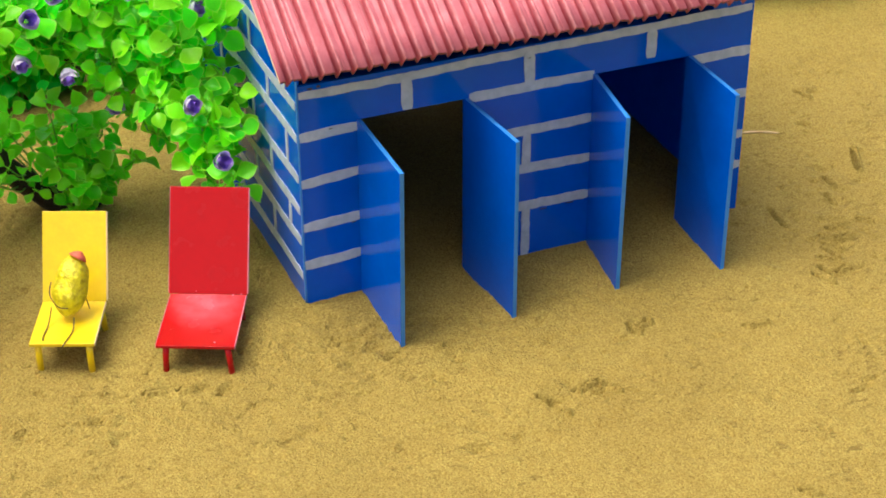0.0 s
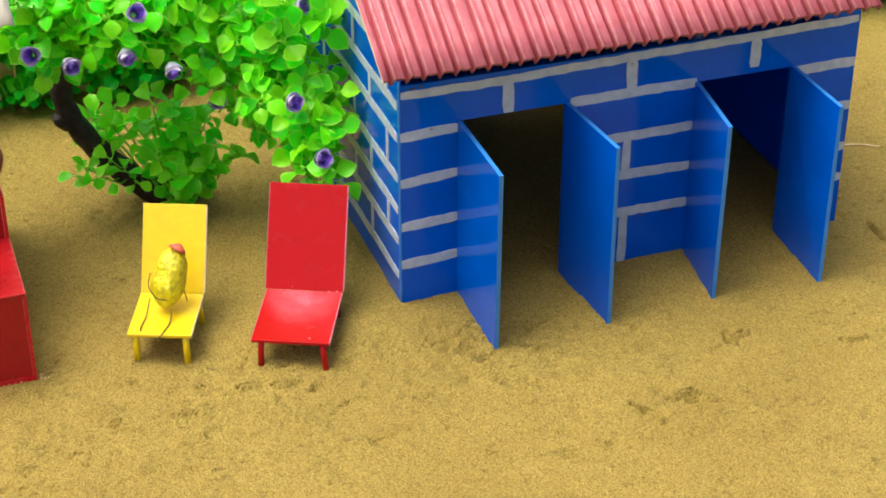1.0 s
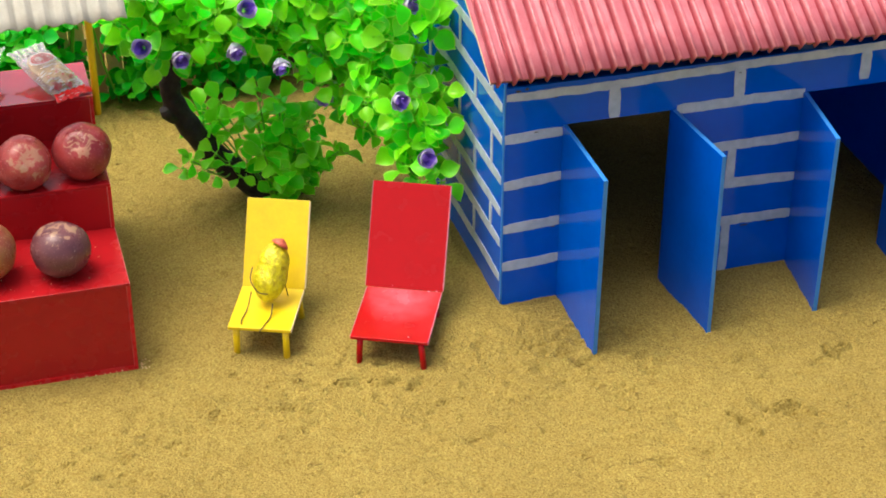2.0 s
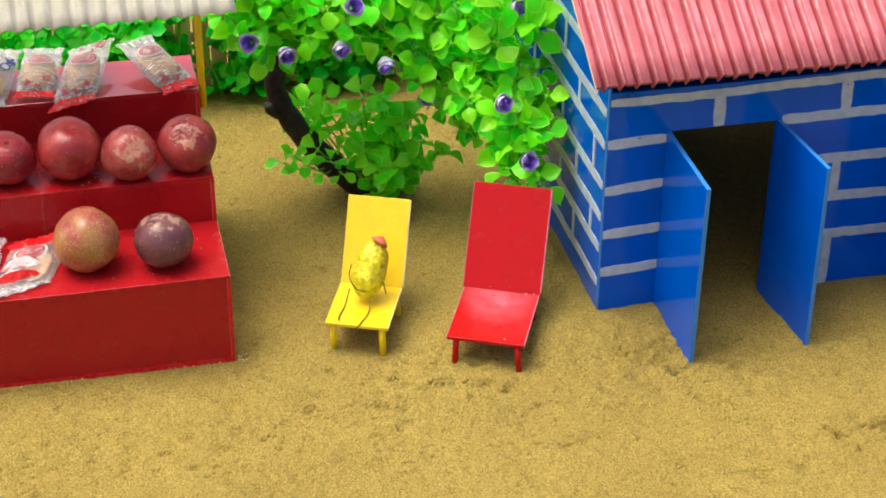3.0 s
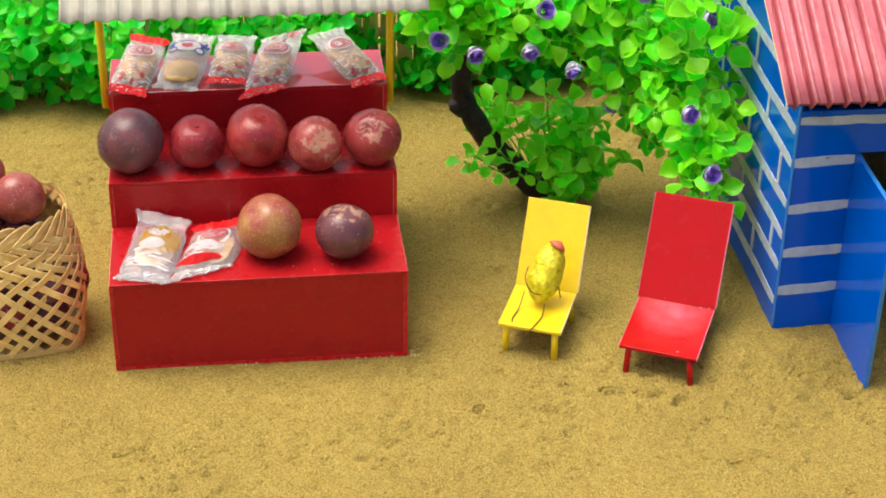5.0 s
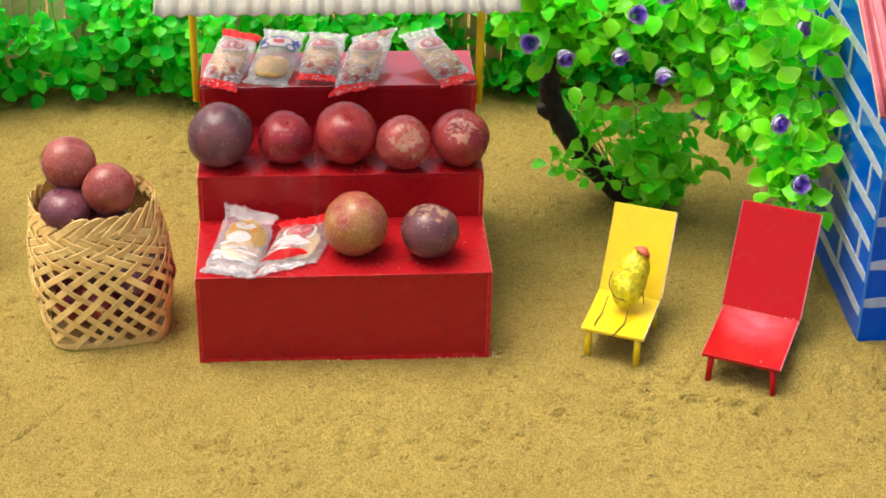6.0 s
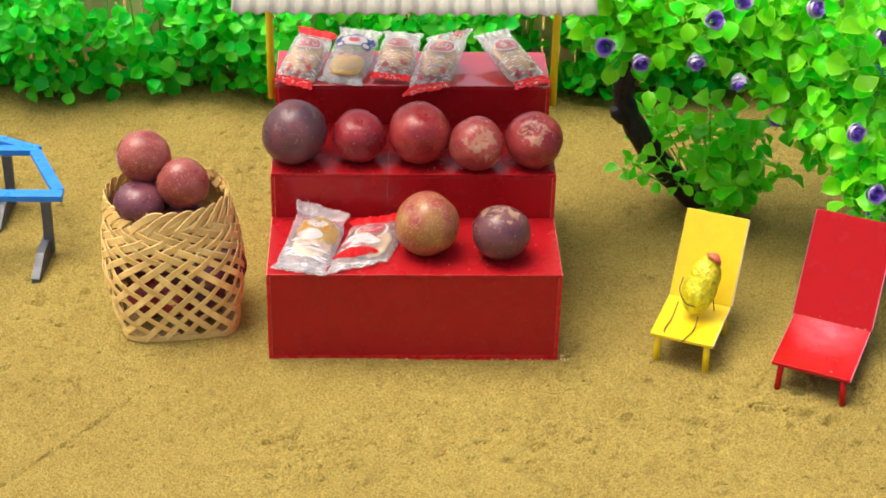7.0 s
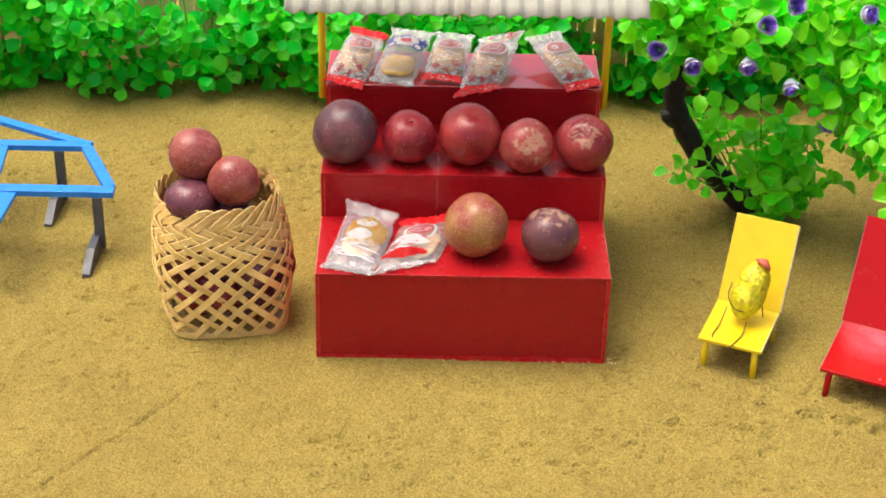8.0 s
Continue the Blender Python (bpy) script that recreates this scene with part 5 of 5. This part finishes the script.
def sprig(parent, meshes, place, out, size, rng, count=3, bag=None):
    """A whorl of leaves at place, facing out."""
    out = out.normalized()
    u = out.orthogonal().normalized()
    v = out.cross(u)
    a0 = rng.uniform(0, math.tau)
    for k in range(count):
        a = a0 + k * math.tau / count + rng.uniform(-0.3, 0.3)
        way = math.cos(a) * u + math.sin(a) * v
        me = rng.choice(meshes)
        m = aim(place + way * size * 0.22, out + way * rng.uniform(-0.75, 0.35) + Vector((rng.uniform(-0.4, 0.4), rng.uniform(-0.4, 0.4), rng.uniform(-0.2, 0.3))), way, size * rng.uniform(0.85, 1.15))
        if bag is not None:
            bag.append((me, m))
            continue
        leaf = new("leaf", me)
        leaf.parent, leaf.matrix_local = parent, m


def hang_leaves(parent, bag, mats, most=300):
    """The foremost leaves as parts of their own, the mass behind them joined."""
    bag.sort(key=lambda p: p[1].translation.y)
    for me, m in bag[:most]:
        leaf = new("leaf", me)
        leaf.parent, leaf.matrix_local = parent, m
    verts, faces, kinds = [], [], []
    for me, m in bag[most:]:
        n0 = len(verts)
        verts += [m @ w.co for w in me.vertices]
        faces += [[n0 + k for k in f.vertices] for f in me.polygons]
        kinds += [f.material_index for f in me.polygons]
    me = bpy.data.meshes.new("foliage")
    me.from_pydata(verts, [], faces)
    me.shade_smooth()
    for x in mats:
        me.materials.append(x)
    me.polygons.foreach_set("material_index", kinds)
    ob = new("foliage", me)
    ob.parent = parent
    tagged(ob, kind="stuff")


def flower(parent, place, out, size, rng):
    """A small rolled rose: a cup of outer petals round a tight purple spiral."""
    m = aim(place, out, Vector((rng.uniform(-1, 1), rng.uniform(-1, 1), 0.2)), 1.0)
    bm = bmesh.new()
    turns = 26
    for layer, (r0, r1, h, mat) in enumerate(((0.03, 0.06, 1.0, 0), (0.09, 0.16, 0.98, 0), (0.20, 0.28, 0.98, 0), (0.32, 0.42, 0.95, 0), (0.44, 0.55, 0.86, 1), (0.50, 0.64, 0.62, 1))):
        prev = None
        for k in range(turns + 1):
            a = k * math.tau / turns + layer
            wave = 1 + 0.10 * math.sin(3 * a + layer * 2)
            row = [bm.verts.new(Vector((math.cos(a) * r * wave * size, math.sin(a) * r * wave * size, z * size))) for r, z in ((r0 * 0.45, 0.0), (r0, h * 0.55), (r1, h * wave))]
            if prev:
                for j in range(2):
                    f = bm.faces.new((prev[j], row[j], row[j + 1], prev[j + 1]))
                    f.smooth, f.material_index = True, mat
            prev = row
    bmesh.ops.transform(bm, matrix=m, verts=bm.verts)
    part("flower", bm, (PURPLE, LILAC), parent, "purple rolled rose with pale outer petals")


def make_tree():
    base = Vector((0.285, 0.272, 0))
    tree = thing("artificial_tree", pose(*base), "small artificial tree with bright green leaves and purple roses", "tree")
    bm = bmesh.new()
    trunk = smooth_line([(0.012, -0.004, -0.004), (-0.012, 0.002, 0.016), (-0.045, 0.006, 0.050), (-0.070, 0.008, 0.090), (-0.080, 0.008, 0.125), (-0.062, 0.004, 0.165)], 26)
    rad = [0.0150 - 0.0058 * (i / 26) ** 0.7 + 0.0008 * math.sin(1.9 * i) + 0.0004 * math.sin(4.3 * i) for i in range(27)]
    tube(bm, trunk, rad, 12)
    part("trunk", bm, BARK, tree, "crooked dark brown trunk")
    bm = bmesh.new()
    tube(bm, [(-0.078, 0.006, 0.093), (-0.086, 0.003, 0.099), (-0.088, 0.002, 0.104)], [0.0084, 0.0066, 0.0050], 9)
    part("branch_stub", bm, BARK, tree)
    bm = bmesh.new()
    tube(bm, [(0.022, -0.004, -0.003), (0.023, -0.004, 0.005), (0.022, -0.004, 0.010)], [0.021, 0.020, 0.015], 16)
    part("root_base", bm, BARK, tree, "dark lump at the foot of the trunk")
    limbs = (
        ((-0.062, 0.004, 0.165), (-0.085, -0.010, 0.190), (-0.115, -0.020, 0.190)),
        ((-0.062, 0.004, 0.165), (-0.030, -0.020, 0.195), (0.000, -0.045, 0.190), (0.03, -0.055, 0.165)),
        ((-0.062, 0.004, 0.165), (-0.020, 0.005, 0.215), (0.050, -0.010, 0.215), (0.100, -0.050, 0.185), (0.128, -0.085, 0.140), (0.140, -0.115, 0.092)),
        ((-0.020, 0.005, 0.215), (0.04, 0.03, 0.245), (0.10, 0.02, 0.245), (0.145, -0.02, 0.215)),
        ((-0.062, 0.004, 0.165), (-0.07, 0.02, 0.22), (-0.05, 0.02, 0.26)),
        ((0.050, -0.010, 0.215), (0.08, -0.075, 0.205), (0.105, -0.115, 0.165), (0.108, -0.125, 0.120)),
        ((-0.03, -0.02, 0.195), (-0.04, -0.05, 0.215), (-0.02, -0.075, 0.215)),
    )
    lines = []
    for i, pts in enumerate(limbs):
        line = smooth_line(pts, 14)
        bm = bmesh.new()
        tube(bm, line, [0.0045 - 0.0028 * k / 14 for k in range(15)], 7)
        part("limb", bm, BARK if i < 3 else STEM, tree)
        lines.append(line)
    rng = random.Random(21)
    bag = []
    meshes = [leaf_mesh("leaf", (LEAF, LEAF_RIM), k, 0.94 + 0.06 * (k % 3)) for k in range(9)]

    def lowest(x):
        """The uneven lower edge of the crown."""
        return float(np.interp(x, (-0.13, -0.115, -0.095, -0.05, -0.025, 0.005, 0.03, 0.05, 0.067, 0.10, 0.16), (0.190, 0.184, 0.164, 0.178, 0.186, 0.180, 0.172, 0.140, 0.108, 0.084, 0.084)))
    wall = HX0 - base.x - 0.006
    weights = (24, 26, 58, 34, 16, 42, 20)
    for line, count in zip(lines, weights):
        for k in range(count):
            s = rng.uniform(0.12, 1.0)
            p = line[int(s * 14)]
            out = Vector((rng.gauss(0, 1), rng.gauss(-0.45, 1), rng.gauss(0.45, 1))).normalized()
            q = p + out * rng.uniform(0.012, 0.036)
            q.x = min(q.x, wall - 0.016)
            if q.z < lowest(q.x):
                continue
            size = rng.uniform(0.0140, 0.0190)
            sprig(tree, meshes, q, out * 0.9 + Vector((0, -0.4, 1.0)), size, rng, rng.choice((3, 3, 4)), bag)
            if k % 3 == 0:
                bm = bmesh.new()
                tube(bm, [p, p.lerp(q, 0.5) + Vector((0, 0, 0.003)), q], 0.0011, 5)
                part("twig", bm, STEM, tree)
    for k in range(300):
        x = rng.uniform(-0.118, 0.155)
        front = float(np.interp(x, (-0.12, 0.05, 0.11, 0.16), (-0.045, -0.085, -0.135, -0.135)))
        q = Vector((x, front + rng.triangular(0, 0.10, 0.012), rng.uniform(lowest(x) + 0.002, 0.258)))
        q.x = min(q.x, wall - 0.016)
        sprig(tree, meshes, q, Vector((rng.gauss(0, 0.85), rng.gauss(-0.55, 0.6), rng.gauss(1.0, 0.55))), rng.uniform(0.0145, 0.0205), rng, 3, bag)
        if k % 3 == 0:
            bm = bmesh.new()
            tube(bm, [q, q + Vector((rng.uniform(-0.008, 0.008), 0.014, -0.006)), q + Vector((0, 0.03, -0.004))], 0.0009, 5)
            part("twig", bm, STEM, tree)
    # the branch that hangs down in front of the house's side
    for k in range(34):
        s = rng.random()
        q = Vector((0.098 + 0.050 * rng.random(), -0.135 - 0.045 * s - 0.012 * rng.random(), 0.165 - 0.080 * s + rng.gauss(0, 0.010)))
        sprig(tree, meshes, q, Vector((rng.gauss(0, 0.8), rng.gauss(-0.55, 0.5), rng.gauss(1.0, 0.5))), rng.uniform(0.0145, 0.0200), rng, 3, bag)
    for fx, fz, fy, ox, oz in ((-0.111, 0.204, -0.080, -0.3, 0.4), (-0.0795, 0.186, -0.062, 0.2, -0.2), (-0.0295, 0.195, -0.075, 0.1, -0.5), (0.0105, 0.178, -0.082, 0.0, -0.6), (-0.019, 0.232, -0.085, 0.1, 0.5),
                               (0.004, 0.249, -0.082, 0.2, 0.6), (0.066, 0.245, -0.085, 0.6, 0.4), (0.120, 0.230, -0.110, 0.7, 0.3), (0.150, 0.191, -0.095, 0.9, 0.1), (0.100, 0.161, -0.155, 0.3, 0.1),
                               (0.116, 0.117, -0.190, 0.2, 0.3), (0.053, 0.1356, -0.070, -0.1, -0.7)):
        flower(tree, Vector((fx, fy, fz + 0.004)), Vector((ox, -0.9, oz)), 0.0140, rng)
    hang_leaves(tree, bag, (LEAF_MASS, LEAF_RIM))
    return tree


def make_foot_bush():
    b = thing("small_bush", pose(0.292, 0.258, 0), "low leafy green artificial bush at the foot of the tree", "bush")
    rng = random.Random(8)
    meshes = [leaf_mesh("leaf", (BUSH_LEAF, LEAF_RIM), 20 + k, 0.84) for k in range(5)]
    for k in range(27):
        a, lean = rng.uniform(0, math.tau), rng.uniform(0.1, 1.05)
        h = rng.uniform(0.042, 0.118) * (1.08 - 0.38 * lean)
        tip = Vector((math.cos(a) * 0.066 * lean + 0.004, math.sin(a) * 0.036 * lean - 0.014, h))
        if tip.x < -0.020:
            tip.y = 0.030 + abs(tip.y) * 0.5
            tip.z = max(tip.z, 0.070)
        root = Vector((tip.x * 0.15 + 0.005, tip.y * 0.15 - 0.006, 0.0))
        line = smooth_line([root, root.lerp(tip, 0.5) + Vector((0, 0, 0.006)), tip], 6)
        bm = bmesh.new()
        tube(bm, line, [0.0013 - 0.0006 * i / 6 for i in range(7)], 5)
        part("stem", bm, STEM, b)
        for i in (4, 5, 6):
            if line[i].x < -0.002 and line[i].z < 0.062:
                continue
            out = Vector((math.cos(a) * 0.5, math.sin(a) * 0.4 - 0.6, 0.9 + 0.1 * i)) + Vector((rng.gauss(0, 0.6), rng.gauss(0, 0.5), rng.gauss(0, 0.3)))
            sprig(b, meshes, line[i], out, rng.uniform(0.0165, 0.0225), rng, 2 if i < 6 else 4)
    # a few shoots low in front of the trunk
    for x, y, z in ((-0.086, -0.010, 0.052), (-0.076, -0.014, 0.060), (-0.066, -0.012, 0.050), (-0.054, -0.018, 0.068), (-0.056, -0.018, 0.046), (-0.042, -0.022, 0.056), (-0.032, -0.024, 0.042)):
        bm = bmesh.new()
        tube(bm, smooth_line([(x * 0.62, 0.012, z * 0.60), (x * 0.8, y * 0.6, z * 0.78), (x, y, z)], 6), 0.0008, 5)
        part("stem", bm, STEM, b)
        sprig(b, meshes, Vector((x, y, z)), Vector((rng.gauss(-0.2, 0.4), -0.6, 0.9)), rng.uniform(0.0125, 0.0160), rng, 3)
    # low shoots that hide the roots
    for k in range(11):
        q = Vector((rng.uniform(-0.008, 0.036), rng.uniform(-0.036, -0.022), rng.uniform(0.016, 0.046)))
        bm = bmesh.new()
        tube(bm, [(q.x * 0.4, -0.02, 0.0), (q.x * 0.8, q.y * 0.8, q.z * 0.7), q], 0.0008, 5)
        part("stem", bm, STEM, b)
        sprig(b, meshes, q, Vector((rng.gauss(0, 0.5), -0.6, 1.0)), rng.uniform(0.0125, 0.0165), rng, 3)


def make_hedge_bush(x, y, meshes, seed, tall, single):
    b = thing("hedge_bush", pose(x, y, 0), "dense deep green leafy artificial hedge plant on sand", "bush", "hedge bushes")
    rng = random.Random(seed)
    spots = []
    for k in range(7):
        a = rng.uniform(0, math.tau)
        tip = Vector((math.cos(a) * rng.uniform(0.02, 0.055), math.sin(a) * 0.03, tall * rng.uniform(0.75, 1.1)))
        line = smooth_line([(tip.x * 0.2, tip.y * 0.2, -0.003), (tip.x * 0.75, tip.y * 0.75, tall * 0.5), tip], 8)
        bm = bmesh.new()
        tube(bm, line, [0.0017 - 0.0008 * i / 8 for i in range(9)], 5)
        part("stem", bm, STEM, b)
        for i in range(1, 9):
            for _ in range(2):
                d = rng.uniform(0, math.tau)
                out = Vector((math.cos(d), math.sin(d) - 0.45, rng.uniform(-0.1, 0.7)))
                q = line[i] + out.normalized() * rng.uniform(0.006, 0.026)
                q.z = max(q.z, 0.010)
                if q.z > 0.035 and noise.noise(Vector(((x + q.x) * 26, q.z * 30, 3.7))) > 0.20:
                    continue
                spots.append((q, out * 0.7 + Vector((rng.gauss(0, 0.3), -0.15, 1.0))))
    # the foremost whorls leaf by leaf, the mass behind them as one
    spots.sort(key=lambda p: p[0].y)
    for q, out in spots[:single]:
        sprig(b, meshes, q, out, rng.uniform(0.0130, 0.0185), rng, 3)
    verts, faces = [], []
    for q, out in spots[single:]:
        u = out.orthogonal().normalized()
        v = out.normalized().cross(u)
        for c in range(3):
            a = rng.uniform(0, math.tau)
            way = math.cos(a) * u + math.sin(a) * v
            m = aim(q, out + way * rng.uniform(-0.7, 0.3), way, rng.uniform(0.0135, 0.0195))
            me = rng.choice(meshes)
            n0 = len(verts)
            verts += [m @ w.co for w in me.vertices]
            faces += [[n0 + k for k in f.vertices] for f in me.polygons]
    me = bpy.data.meshes.new("foliage")
    me.from_pydata(verts, [], faces)
    me.shade_smooth()
    me.materials.append(HEDGE_MASS)
    ob = new("foliage", me)
    ob.parent = b
    tagged(ob, kind="stuff")


def make_fence():
    f = thing("fence", pose(0.3, 0.53, 0, 0, 0, -4.8), "pale tan wooden slat fence behind the hedge", "fence")
    rng = random.Random(2)
    data = [finish(slab((-0.0085, -0.002, -0.004), (0.0085, 0.002, 0.17 + 0.004 * k), 0.0006), "slat", FENCE, False) for k in range(4)]
    for k in range(86):
        ob = new("slat", data[rng.randrange(4)])
        ob.parent = f
        ob.matrix_local = pose(-1.35 + k * 0.0186, rng.uniform(-0.001, 0.001), 0, 0, rng.uniform(-0.8, 0.8), 0)
    for z in (0.05, 0.13):
        part("rail", slab((-1.36, 0.0035, z), (0.25, 0.008, z + 0.012)), FENCE, f)


make_tree()
make_foot_bush()
make_fence()
hedge_meshes = [leaf_mesh("leaf", (HEDGE_LEAF, HEDGE_RIM), 40 + k, 0.95, False) for k in range(6)]
for k in range(21):
    make_hedge_bush(-0.68 + 0.057 * k + (0.010 if k % 2 else -0.006), 0.520 + (0.016, -0.016, 0.004, -0.006)[k % 4], hedge_meshes, 100 + k, 0.128, 40)
for k in range(6):
    make_hedge_bush(1.13 + 0.057 * k, 0.486 - 0.010 * k + (0.008 if k % 2 else -0.004), hedge_meshes, 130 + k, 0.128, 20)
